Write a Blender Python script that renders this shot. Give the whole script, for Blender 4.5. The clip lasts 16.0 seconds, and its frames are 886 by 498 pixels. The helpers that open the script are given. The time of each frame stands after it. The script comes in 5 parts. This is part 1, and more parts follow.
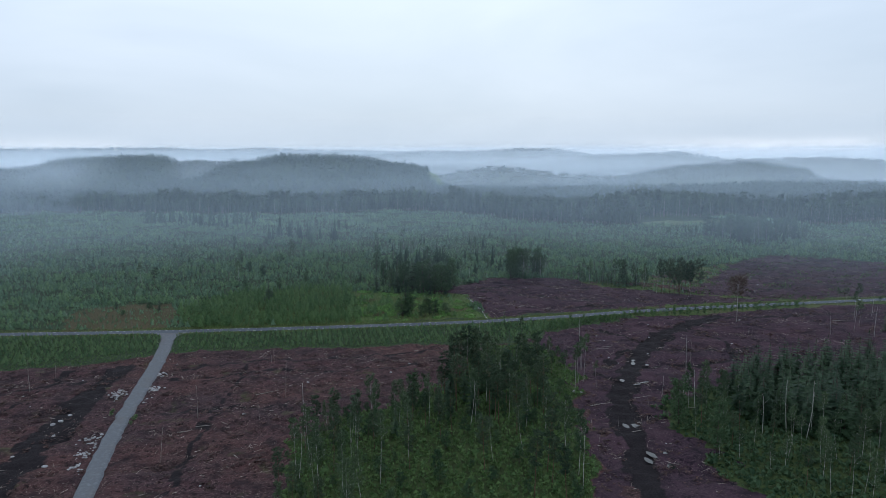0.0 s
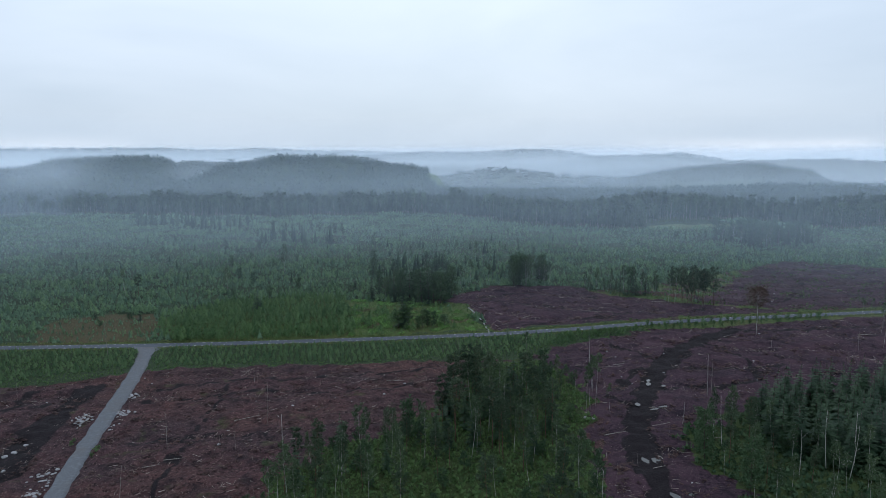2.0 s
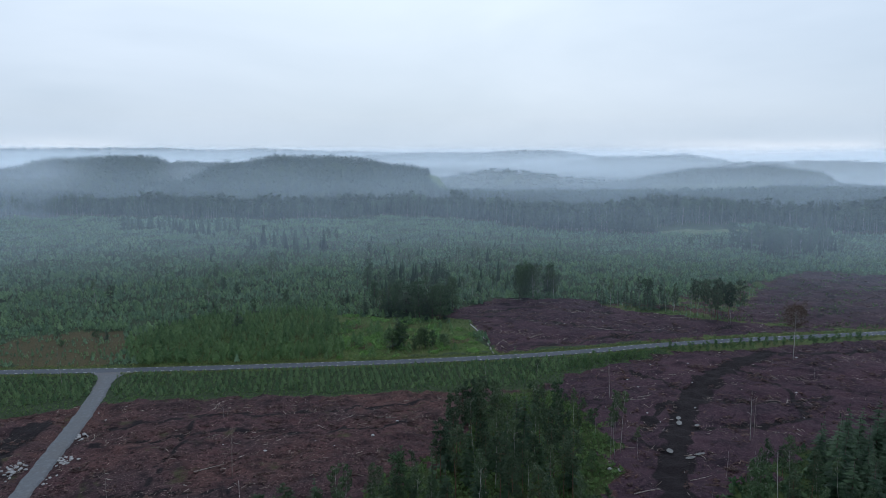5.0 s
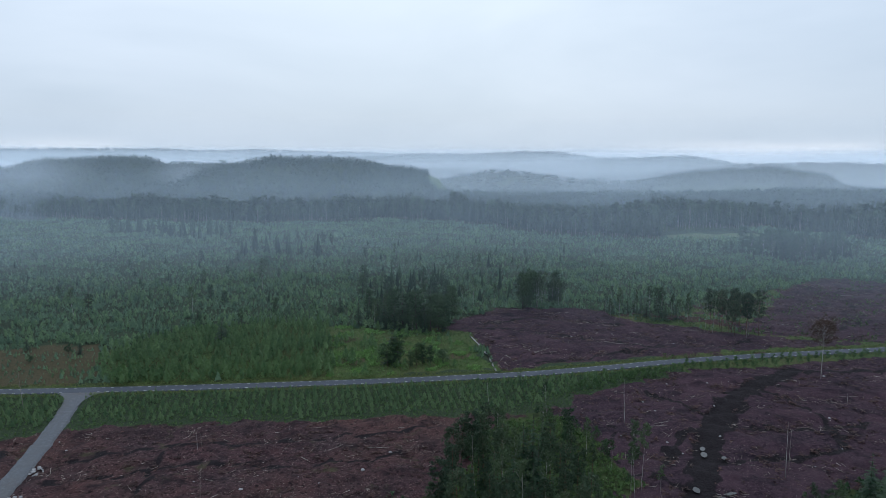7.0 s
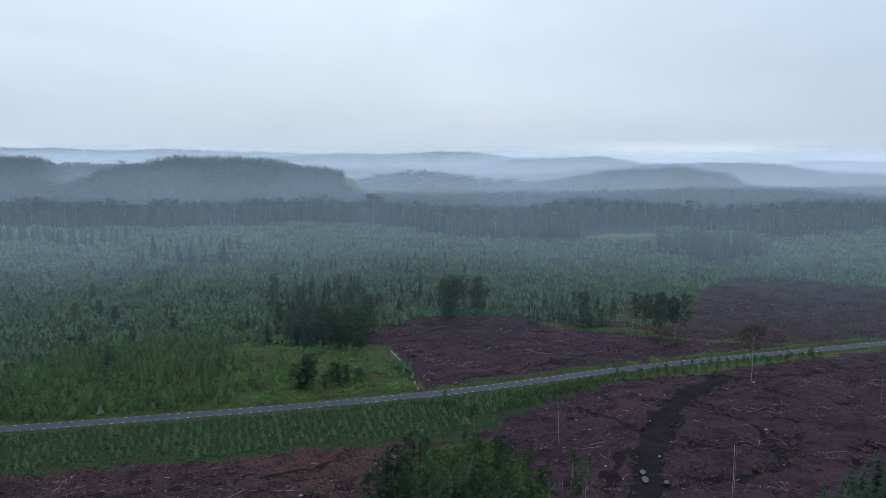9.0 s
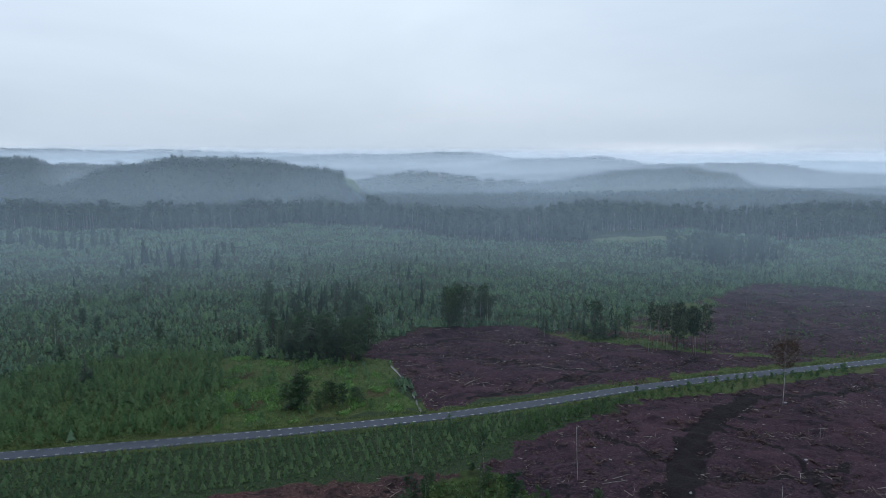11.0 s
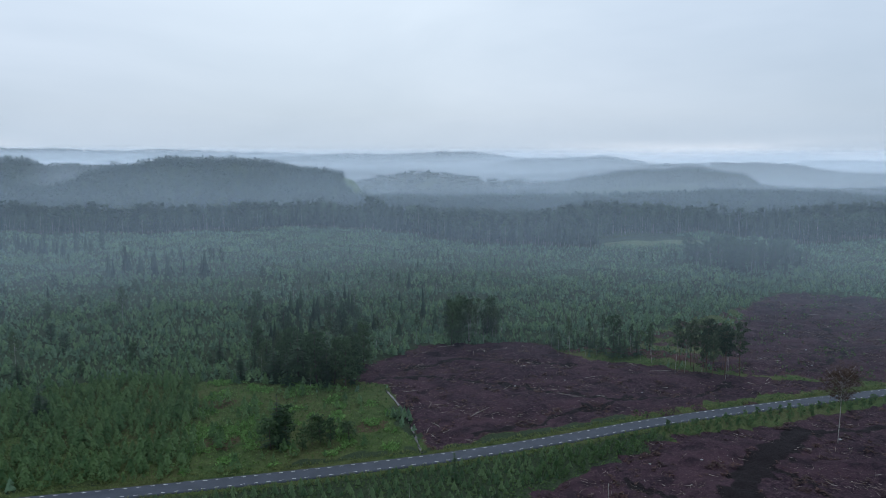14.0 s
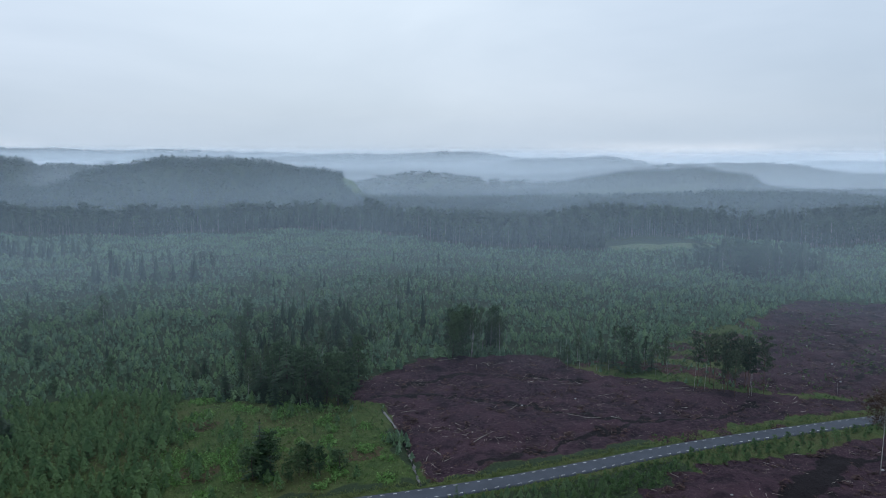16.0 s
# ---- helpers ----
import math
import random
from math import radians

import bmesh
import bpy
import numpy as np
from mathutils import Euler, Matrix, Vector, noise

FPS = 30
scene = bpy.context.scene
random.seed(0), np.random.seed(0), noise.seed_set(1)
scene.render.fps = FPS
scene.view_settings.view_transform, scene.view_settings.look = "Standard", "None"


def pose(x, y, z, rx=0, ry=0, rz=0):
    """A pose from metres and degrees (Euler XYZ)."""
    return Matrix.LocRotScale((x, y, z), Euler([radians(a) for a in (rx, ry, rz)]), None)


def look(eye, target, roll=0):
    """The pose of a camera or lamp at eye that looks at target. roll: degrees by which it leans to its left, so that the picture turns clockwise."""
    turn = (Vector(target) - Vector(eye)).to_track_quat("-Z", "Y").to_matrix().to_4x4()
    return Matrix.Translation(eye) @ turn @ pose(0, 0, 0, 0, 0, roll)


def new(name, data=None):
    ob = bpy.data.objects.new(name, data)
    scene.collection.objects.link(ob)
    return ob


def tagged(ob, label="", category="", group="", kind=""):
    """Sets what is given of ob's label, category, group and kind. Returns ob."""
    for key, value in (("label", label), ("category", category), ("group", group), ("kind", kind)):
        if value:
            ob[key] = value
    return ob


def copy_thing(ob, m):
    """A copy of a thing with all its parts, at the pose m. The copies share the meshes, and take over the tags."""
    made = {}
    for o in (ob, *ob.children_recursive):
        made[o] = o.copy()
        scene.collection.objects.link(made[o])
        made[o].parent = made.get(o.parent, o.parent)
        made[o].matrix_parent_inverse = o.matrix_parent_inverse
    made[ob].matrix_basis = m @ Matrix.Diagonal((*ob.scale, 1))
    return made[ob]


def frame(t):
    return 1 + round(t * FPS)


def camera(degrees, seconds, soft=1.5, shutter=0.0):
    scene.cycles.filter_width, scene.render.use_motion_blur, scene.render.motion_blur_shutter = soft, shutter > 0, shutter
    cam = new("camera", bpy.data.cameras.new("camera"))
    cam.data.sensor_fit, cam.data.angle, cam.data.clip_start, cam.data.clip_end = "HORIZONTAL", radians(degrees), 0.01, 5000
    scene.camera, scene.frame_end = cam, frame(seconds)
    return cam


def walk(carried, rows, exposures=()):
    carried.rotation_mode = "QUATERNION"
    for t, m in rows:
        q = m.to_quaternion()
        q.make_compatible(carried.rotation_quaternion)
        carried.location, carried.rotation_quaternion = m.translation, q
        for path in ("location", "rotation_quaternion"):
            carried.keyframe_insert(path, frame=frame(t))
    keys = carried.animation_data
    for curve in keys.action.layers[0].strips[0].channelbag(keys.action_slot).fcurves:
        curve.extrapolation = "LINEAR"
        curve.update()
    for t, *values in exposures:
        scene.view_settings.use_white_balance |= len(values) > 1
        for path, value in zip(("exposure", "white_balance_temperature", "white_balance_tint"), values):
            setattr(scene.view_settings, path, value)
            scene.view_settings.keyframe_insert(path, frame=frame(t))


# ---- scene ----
cam = camera(65.1, 16.0, soft=0.85)
METRES, EYE, TILT, LEAN, TURN = 161.8, 77.0, 0.0, 0.0, -11.2
ROWS = [
    (0.0, 0.0, 0.0, 0.0, -0.03, -7.81, 0.21),
    (0.5, 0.0014, 0.0324, 0.0003, -0.02, -7.78, 0.17),
    (1.0, 0.0026, 0.0649, 0.0006, -0.01, -7.78, 0.16),
    (1.5, 0.0037, 0.0977, 0.0009, 0.02, -7.77, 0.13),
    (2.0, 0.0045, 0.1312, 0.0013, 0.04, -7.75, 0.1),
    (2.5, 0.0056, 0.1648, 0.0013, 0.06, -7.75, 0.09),
    (3.0, 0.0064, 0.1983, 0.0021, 0.09, -7.76, 0.07),
    (3.5, 0.0075, 0.2321, 0.002, 0.11, -7.76, 0.05),
    (4.0, 0.0081, 0.2655, 0.0026, 0.13, -7.75, 0.04),
    (6.5, 0.0094, 0.4256, 0.0047, 0.22, -7.63, -0.13),
    (7.0, 0.01, 0.4583, 0.0048, 0.15, -7.62, -0.13),
    (7.5, 0.0117, 0.491, 0.0051, -1.44, -7.61, -0.13),
    (8.0, 0.0119, 0.5232, 0.005, -4.18, -7.59, -0.13),
    (8.5, 0.0122, 0.555, 0.0051, -6.12, -7.59, -0.15),
    (9.0, 0.0129, 0.5861, 0.0051, -6.72, -7.57, -0.16),
    (11.5, 0.0244, 0.7367, 0.0063, -6.56, -7.55, -0.13),
    (12.0, 0.0271, 0.7663, 0.0061, -6.53, -7.54, -0.13),
    (12.5, 0.0302, 0.7959, 0.0064, -6.5, -7.55, -0.1),
    (13.0, 0.0335, 0.8256, 0.0063, -6.46, -7.55, -0.1),
    (13.5, 0.0364, 0.8556, 0.0064, -6.45, -7.55, -0.1),
    (14.0, 0.0398, 0.8852, 0.007, -6.43, -7.58, -0.09),
    (14.5, 0.043, 0.9136, 0.008, -6.4, -7.6, -0.11),
    (15.0, 0.0457, 0.942, 0.0078, -6.4, -7.59, -0.12),
    (15.5, 0.0489, 0.97, 0.0079, -6.37, -7.59, -0.13),
    (16.0, 0.0522, 0.9978, 0.008, -6.35, -7.58, -0.14),
]
walk(cam, [(t, pose(0, 0, EYE, TILT, LEAN, TURN) @ pose(METRES * x, METRES * y, METRES * z, 90 + pitch, roll, yaw)) for t, x, y, z, yaw, pitch, roll in ROWS],
     [(0.0, 0.11, 6000, 10), (16.0, -0.06, 6000, 10)])

# ---- sky, sun ----
world = bpy.data.worlds.new("overcast_sky")
scene.world = world
world.use_nodes = True
wt = world.node_tree
wt.nodes.clear()


def wn(kind, **values):
    n = wt.nodes.new(kind)
    for k, v in values.items():
        n.inputs[k].default_value = v
    return n


w_out = wn("ShaderNodeOutputWorld")
w_bg = wn("ShaderNodeBackground", Strength=1.0)
w_sky = wn("ShaderNodeTexSky")
w_sky.sky_type, w_sky.sun_disc = "NISHITA", False
w_sky.sun_elevation, w_sky.sun_rotation = radians(50), radians(15)
w_dim = wn("ShaderNodeVectorMath")
w_dim.operation = "SCALE"
w_dim.inputs["Scale"].default_value = 0.1
w_tc = wn("ShaderNodeTexCoord")
w_sep = wn("ShaderNodeSeparateXYZ")
# cloud deck: broad soft lumps, stretched flat towards the horizon
w_map = wn("ShaderNodeMapping")
w_map.inputs["Scale"].default_value = (1.0, 1.0, 3.2)
w_n1 = wn("ShaderNodeTexNoise", Scale=2.1, Detail=5.0, Roughness=0.5, Distortion=0.35)
w_ramp = wn("ShaderNodeValToRGB")
w_ramp.color_ramp.elements[0].position, w_ramp.color_ramp.elements[0].color = 0.32, (0.70, 0.775, 0.835, 1)
w_ramp.color_ramp.elements[1].position, w_ramp.color_ramp.elements[1].color = 0.68, (0.83, 0.895, 0.945, 1)
# height in the sky: a paler strip on the horizon, greyer just over it, brighter up high
w_hz = wn("ShaderNodeValToRGB")
for e in range(4):
    w_hz.color_ramp.elements.new(0.5)
for el, (p, v) in zip(w_hz.color_ramp.elements, ((0.0, 0.80), (0.500, 0.84), (0.512, 0.86), (0.545, 0.90), (0.60, 1.0), (1.0, 1.10))):
    el.position, el.color = p, (v, v, v, 1)
w_half = wn("ShaderNodeMath")
w_half.operation = "MULTIPLY_ADD"
w_half.inputs[1].default_value = w_half.inputs[2].default_value = 0.5
w_mul = wn("ShaderNodeMix")
w_mul.data_type, w_mul.blend_type = "RGBA", "MULTIPLY"
w_mul.inputs["Factor"].default_value = 1.0
# bright breaks low under the deck
w_map2 = wn("ShaderNodeMapping")
w_map2.inputs["Scale"].default_value = (2.0, 2.0, 18.0)
w_n2 = wn("ShaderNodeTexNoise", Scale=1.6, Detail=4.0, Roughness=0.5)
w_band = wn("ShaderNodeValToRGB")
for e in range(2):
    w_band.color_ramp.elements.new(0.5)
for el, (p, v) in zip(w_band.color_ramp.elements, ((0.496, 0.6), (0.501, 1.0), (0.5055, 0.75), (0.513, 0.0))):
    el.position, el.color = p, (v, v, v, 1)
w_brk = wn("ShaderNodeValToRGB")
w_brk.color_ramp.elements[0].position, w_brk.color_ramp.elements[1].position = 0.36, 0.56
w_bm = wn("ShaderNodeMath")
w_bm.operation = "MULTIPLY"
w_bs = wn("ShaderNodeMath")
w_bs.operation = "MULTIPLY"
w_bs.inputs[1].default_value = 1.0
w_add = wn("ShaderNodeMix")
w_add.data_type = "RGBA"
w_add.inputs["B"].default_value = (1.0, 1.0, 1.0, 1)
w_mix = wn("ShaderNodeMix")
w_mix.data_type = "RGBA"
w_mix.inputs["Factor"].default_value = 0.94
L = wt.links.new
L(w_tc.outputs["Generated"], w_map.inputs["Vector"])
L(w_map.outputs[0], w_n1.inputs["Vector"])
L(w_n1.outputs["Fac"], w_ramp.inputs["Fac"])
L(w_tc.outputs["Generated"], w_sep.inputs[0])
L(w_sep.outputs["Z"], w_half.inputs[0])
L(w_half.outputs[0], w_hz.inputs["Fac"])
L(w_half.outputs[0], w_band.inputs["Fac"])
L(w_ramp.outputs["Color"], w_mul.inputs["A"])
# the deck is thinnest, and brightest, round the hidden sun ahead
w_dot = wn("ShaderNodeVectorMath")
w_dot.operation = "DOT_PRODUCT"
w_dot.inputs[1].default_value = (0.16, 0.90, 0.40)
w_glow = wn("ShaderNodeValToRGB")
for e in range(2):
    w_glow.color_ramp.elements.new(0.5)
for el, (p, c) in zip(w_glow.color_ramp.elements, ((0.0, (0.92, 0.93, 0.95)), (0.74, (0.86, 0.89, 0.93)), (0.90, (0.97, 0.98, 1.0)), (1.0, (1.06, 1.06, 1.04)))):
    el.position, el.color = p, (*c, 1)
w_lit = wn("ShaderNodeMix")
w_lit.data_type, w_lit.blend_type = "RGBA", "MULTIPLY"
w_lit.inputs["Factor"].default_value = 1.0
L(w_tc.outputs["Generated"], w_dot.inputs[0])
L(w_dot.outputs["Value"], w_glow.inputs["Fac"])
L(w_glow.outputs["Color"], w_lit.inputs["A"])
L(w_hz.outputs["Color"], w_lit.inputs["B"])
L(w_lit.outputs["Result"], w_mul.inputs["B"])
L(w_tc.outputs["Generated"], w_map2.inputs["Vector"])
L(w_map2.outputs[0], w_n2.inputs["Vector"])
L(w_n2.outputs["Fac"], w_brk.inputs["Fac"])
L(w_band.outputs["Color"], w_bm.inputs[0])
L(w_brk.outputs["Color"], w_bm.inputs[1])
w_side = wn("ShaderNodeValToRGB")
for e in range(4):
    w_side.color_ramp.elements.new(0.5)
for el, (p, v) in zip(w_side.color_ramp.elements, ((0.26, 0.2), (0.35, 0.8), (0.40, 0.0), (0.70, 0.0), (0.79, 1.0), (0.92, 0.8))):
    el.position, el.color = p, (v, v, v, 1)
w_hx = wn("ShaderNodeMath")
w_hx.operation = "MULTIPLY_ADD"
w_hx.inputs[1].default_value = w_hx.inputs[2].default_value = 0.5
w_bm2 = wn("ShaderNodeMath")
w_bm2.operation = "MULTIPLY"
L(w_sep.outputs["X"], w_hx.inputs[0])
L(w_hx.outputs[0], w_side.inputs["Fac"])
L(w_bm.outputs[0], w_bm2.inputs[0])
L(w_side.outputs["Color"], w_bm2.inputs[1])
L(w_bm2.outputs[0], w_bs.inputs[0])
L(w_bs.outputs[0], w_add.inputs["Factor"])
L(w_mul.outputs["Result"], w_add.inputs["A"])
L(w_sky.outputs[0], w_dim.inputs[0])
L(w_dim.outputs[0], w_mix.inputs["A"])
L(w_add.outputs["Result"], w_mix.inputs["B"])
L(w_mix.outputs["Result"], w_bg.inputs["Color"])
L(w_bg.outputs[0], w_out.inputs[0])

sun = new("sun", bpy.data.lights.new("sun", "SUN"))
sun.data.energy, sun.data.angle, sun.data.color = 0.5, radians(25), (1.0, 0.97, 0.93)
sun.matrix_world = look((0, 0, 300), (-40, -150, 0))

# ---- materials ----
MATS = {}


class Nodes:
    """A small hand for node materials."""

    def __init__(self, name):
        self.m = bpy.data.materials.new(name)
        self.m.use_nodes = True
        self.t = self.m.node_tree
        self.t.nodes.clear()
        self.out = self.t.nodes.new("ShaderNodeOutputMaterial")
        MATS[name] = self.m

    def n(self, kind, **values):
        node = self.t.nodes.new(kind)
        for k, v in values.items():
            node.inputs[k].default_value = v
        return node

    def link(self, a, b):
        self.t.links.new(a, b)

    def put(self, socket, v):
        if isinstance(v, (int, float, tuple)):
            socket.default_value = v
        else:
            self.link(v, socket)

    def noise(self, scale, detail=4.0, rough=0.55, where=None):
        node = self.n("ShaderNodeTexNoise", Scale=scale, Detail=detail, Roughness=rough)
        self.link(where or self.place(), node.inputs["Vector"])
        return node.outputs["Fac"]

    def place(self):
        if not hasattr(self, "geo"):
            self.geo = self.n("ShaderNodeNewGeometry")
        return self.geo.outputs["Position"]

    def local(self):
        return self.n("ShaderNodeTexCoord").outputs["Object"]

    def ramp(self, fac, stops):
        node = self.n("ShaderNodeValToRGB")
        while len(node.color_ramp.elements) < len(stops):
            node.color_ramp.elements.new(0.5)
        for el, (p, c) in zip(node.color_ramp.elements, stops):
            el.position, el.color = p, (*c, 1) if isinstance(c, tuple) else (c, c, c, 1)
        self.link(fac, node.inputs["Fac"])
        return node.outputs["Color"]

    def mix(self, fac, a, b, blend="MIX"):
        node = self.n("ShaderNodeMix")
        node.data_type, node.blend_type = "RGBA", blend
        for key, v in (("Factor", fac), ("A", a), ("B", b)):
            self.put(node.inputs[key], (*v, 1) if isinstance(v, tuple) else v)
        return node.outputs["Result"]

    def math(self, op, a, b=0.0):
        node = self.n("ShaderNodeMath")
        node.operation = op
        self.put(node.inputs[0], a)
        self.put(node.inputs[1], b)
        return node.outputs[0]

    def attr(self, name):
        node = self.n("ShaderNodeAttribute")
        node.attribute_name = name
        return node.outputs["Fac"]

    def surface(self, color, rough=0.9, spec=0.25, bump=None, strength=0.4, distance=0.1):
        b = self.n("ShaderNodeBsdfPrincipled")
        self.put(b.inputs["Base Color"], (*color, 1) if isinstance(color, tuple) else color)
        self.put(b.inputs["Roughness"], rough)
        b.inputs["Specular IOR Level"].default_value = spec
        if bump is not None:
            bn = self.n("ShaderNodeBump", Strength=strength, Distance=distance)
            self.link(bump, bn.inputs["Height"])
            self.link(bn.outputs[0], b.inputs["Normal"])
        self.link(b.outputs[0], self.out.inputs[0])
        return self.m


def ground_material():
    k = Nodes("ground")
    fine, mid, wide = k.noise(2.2, 6, 0.7), k.noise(0.33, 5, 0.62), k.noise(0.045, 3)
    spots = k.noise(0.9, 5, 0.7)
    # grass and herbs
    grass = k.mix(k.ramp(mid, ((0.35, 0.0), (0.65, 1.0))), (0.042, 0.074, 0.026), (0.085, 0.12, 0.042))
    grass = k.mix(k.ramp(wide, ((0.4, 0.0), (0.62, 0.6))), grass, (0.10, 0.10, 0.045))
    grass = k.mix(k.ramp(fine, ((0.3, 0.7), (0.55, 0.0))), grass, (0.022, 0.035, 0.014))
    # felled ground: bark, needles, slash and bared humus
    soil = k.mix(k.ramp(k.noise(0.6, 6, 0.75), ((0.40, 0.0), (0.60, 1.0))), (0.021, 0.0125, 0.016), (0.076, 0.041, 0.047))
    soil = k.mix(k.ramp(mid, ((0.42, 0.0), (0.66, 0.7))), soil, (0.068, 0.032, 0.034))
    soil = k.mix(k.ramp(wide, ((0.40, 0.0), (0.6, 0.6))), soil, (0.040, 0.028, 0.033))
    soil = k.mix(k.ramp(k.noise(0.021, 3), ((0.45, 0.0), (0.62, 0.5))), soil, (0.088, 0.043, 0.037))
    soil = k.mix(k.ramp(fine, ((0.54, 0.0), (0.66, 0.9))), soil, (0.19, 0.135, 0.125))
    soil = k.mix(k.ramp(spots, ((0.38, 0.9), (0.47, 0.0))), soil, (0.012, 0.009, 0.010))
    soil = k.mix(k.ramp(k.noise(0.11, 5, 0.6), ((0.60, 0.0), (0.70, 0.6))), soil, (0.06, 0.075, 0.03))
    soil = k.mix(k.ramp(k.noise(0.16, 6, 0.62), ((0.36, 0.75), (0.50, 0.0))), soil, (0.017, 0.012, 0.015))
    mud = k.mix(k.ramp(fine, ((0.35, 0.0), (0.7, 1.0))), (0.008, 0.007, 0.009), (0.023, 0.018, 0.021))
    wood_floor = k.mix(k.ramp(mid, ((0.35, 0.0), (0.65, 1.0))), (0.025, 0.035, 0.015), (0.05, 0.075, 0.025))
    brush = k.mix(k.ramp(fine, ((0.35, 0.0), (0.65, 1.0))), (0.018, 0.031, 0.019), (0.050, 0.072, 0.038))
    humus = k.mix(k.ramp(k.noise(0.8, 6, 0.75), ((0.40, 0.0), (0.60, 1.0))), (0.016, 0.0105, 0.0175), (0.057, 0.034, 0.047))
    humus = k.mix(k.ramp(wide, ((0.42, 0.0), (0.62, 0.65))), humus, (0.063, 0.036, 0.048))
    humus = k.mix(k.ramp(fine, ((0.56, 0.0), (0.68, 0.9))), humus, (0.15, 0.11, 0.105))
    humus = k.mix(k.ramp(k.noise(0.13, 6, 0.62), ((0.36, 0.75), (0.50, 0.0))), humus, (0.015, 0.0115, 0.017))
    meadow = k.mix(k.ramp(mid, ((0.3, 0.0), (0.7, 1.0))), (0.075, 0.11, 0.052), (0.12, 0.15, 0.08))
    heath = k.mix(k.ramp(spots, ((0.35, 0.0), (0.65, 1.0))), (0.040, 0.042, 0.022), (0.090, 0.070, 0.040))
    col = grass
    for name, c in (("brush", brush), ("wood", wood_floor), ("heath", heath), ("meadow", meadow), ("cut", soil)):
        a = k.math("ADD", k.attr(name), k.math("MULTIPLY", k.math("SUBTRACT", spots, 0.5), 0.8))
        col = k.mix(k.ramp(a, ((0.40, 0.0), (0.60, 1.0))), col, c)
    for name, c in (("humus", humus), ("mud", mud)):
        a = k.math("MULTIPLY", k.attr("cut"), k.attr(name))
        a = k.math("ADD", a, k.math("MULTIPLY", k.math("SUBTRACT", mid, 0.5), 0.4))
        col = k.mix(k.ramp(a, ((0.30, 0.0), (0.55, 1.0))), col, c)
    rough = k.mix(k.attr("mud"), (0.95, 0.95, 0.95), (0.85, 0.85, 0.85))
    k.surface(col, rough, 0.1, k.math("ADD", fine, k.math("MULTIPLY", spots, 1.5)), 0.8, 0.35)


def asphalt_material():
    k = Nodes("asphalt")
    f, w = k.noise(9.0, 4, 0.7), k.noise(0.25, 4)
    c = k.mix(k.ramp(w, ((0.35, 0.0), (0.65, 1.0))), (0.030, 0.038, 0.054), (0.046, 0.056, 0.077))
    c = k.mix(k.ramp(f, ((0.4, 0.0), (0.7, 0.5))), c, (0.078, 0.09, 0.115))
    k.surface(c, 0.75, 0.3, f, 0.3, 0.01)


def gravel_material():
    k = Nodes("gravel")
    f, m, w = k.noise(4.0, 6, 0.75), k.noise(0.8, 4), k.noise(0.12, 3)
    c = k.mix(k.ramp(f, ((0.3, 0.0), (0.7, 1.0))), (0.07, 0.076, 0.088), (0.13, 0.14, 0.158))
    c = k.mix(k.ramp(m, ((0.5, 0.0), (0.7, 0.6))), c, (0.17, 0.18, 0.20))
    c = k.mix(k.ramp(w, ((0.5, 0.0), (0.7, 0.5))), c, (0.10, 0.09, 0.085))
    # wheel tracks packed darker, loose crown between
    a = k.attr("rut")
    c = k.mix(k.math("MULTIPLY", a, 0.45), c, (0.10, 0.105, 0.115))
    k.surface(c, 0.9, 0.25, f, 0.6, 0.05)


def leaf_material(name, dark, light, dry=None):
    """Foliage: tone by tree, and again leaf by leaf."""
    k = Nodes(name)
    rnd = k.n("ShaderNodeObjectInfo").outputs["Random"]
    tone = k.math("FRACT", k.math("ADD", k.attr("tone"), rnd))
    k.place()
    isl = k.geo.outputs["Random Per Island"]
    f = k.math("ADD", k.math("MULTIPLY", tone, 0.7), k.math("MULTIPLY", isl, 0.3))
    c = k.mix(f, dark, light)
    if dry:
        c = k.mix(k.ramp(tone, ((0.86, 0.0), (0.93, 0.7))), c, dry)
    d = k.n("ShaderNodeBsdfPrincipled", Roughness=0.65)
    d.inputs["Specular IOR Level"].default_value = 0.2
    k.link(c, d.inputs["Base Color"])
    tr = k.n("ShaderNodeBsdfTranslucent")
    k.link(c, tr.inputs["Color"])
    mx = k.n("ShaderNodeMixShader", Fac=0.25)
    k.link(d.outputs[0], mx.inputs[1])
    k.link(tr.outputs[0], mx.inputs[2])
    k.link(mx.outputs[0], k.out.inputs[0])


def bark_material(name, a, b, scale, marks=None):
    k = Nodes(name)
    p = k.local()
    sq = k.n("ShaderNodeMapping")
    sq.inputs["Scale"].default_value = (1, 1, 0.35 if not marks else 2.5)
    k.link(p, sq.inputs["Vector"])
    f = k.noise(scale, 4, 0.6, sq.outputs[0])
    c = k.mix(k.ramp(f, ((0.35, 0.0), (0.65, 1.0))), a, b)
    if marks:
        c = k.mix(k.ramp(k.noise(scale * 0.8, 3, 0.6, sq.outputs[0]), ((0.58, 0.0), (0.64, 1.0))), c, marks)
    k.surface(c, 0.85, 0.2, f, 0.4, 0.03)


def plain_material(name, a, b, scale, rough=0.85, spec=0.25):
    k = Nodes(name)
    f, g = k.noise(scale, 5, 0.65), k.noise(scale * 0.15, 3)
    c = k.mix(k.ramp(f, ((0.3, 0.0), (0.7, 1.0))), a, b)
    c = k.mix(k.math("MULTIPLY", g, 0.35), c, a)
    k.surface(c, rough, spec, f, 0.5, 0.05)


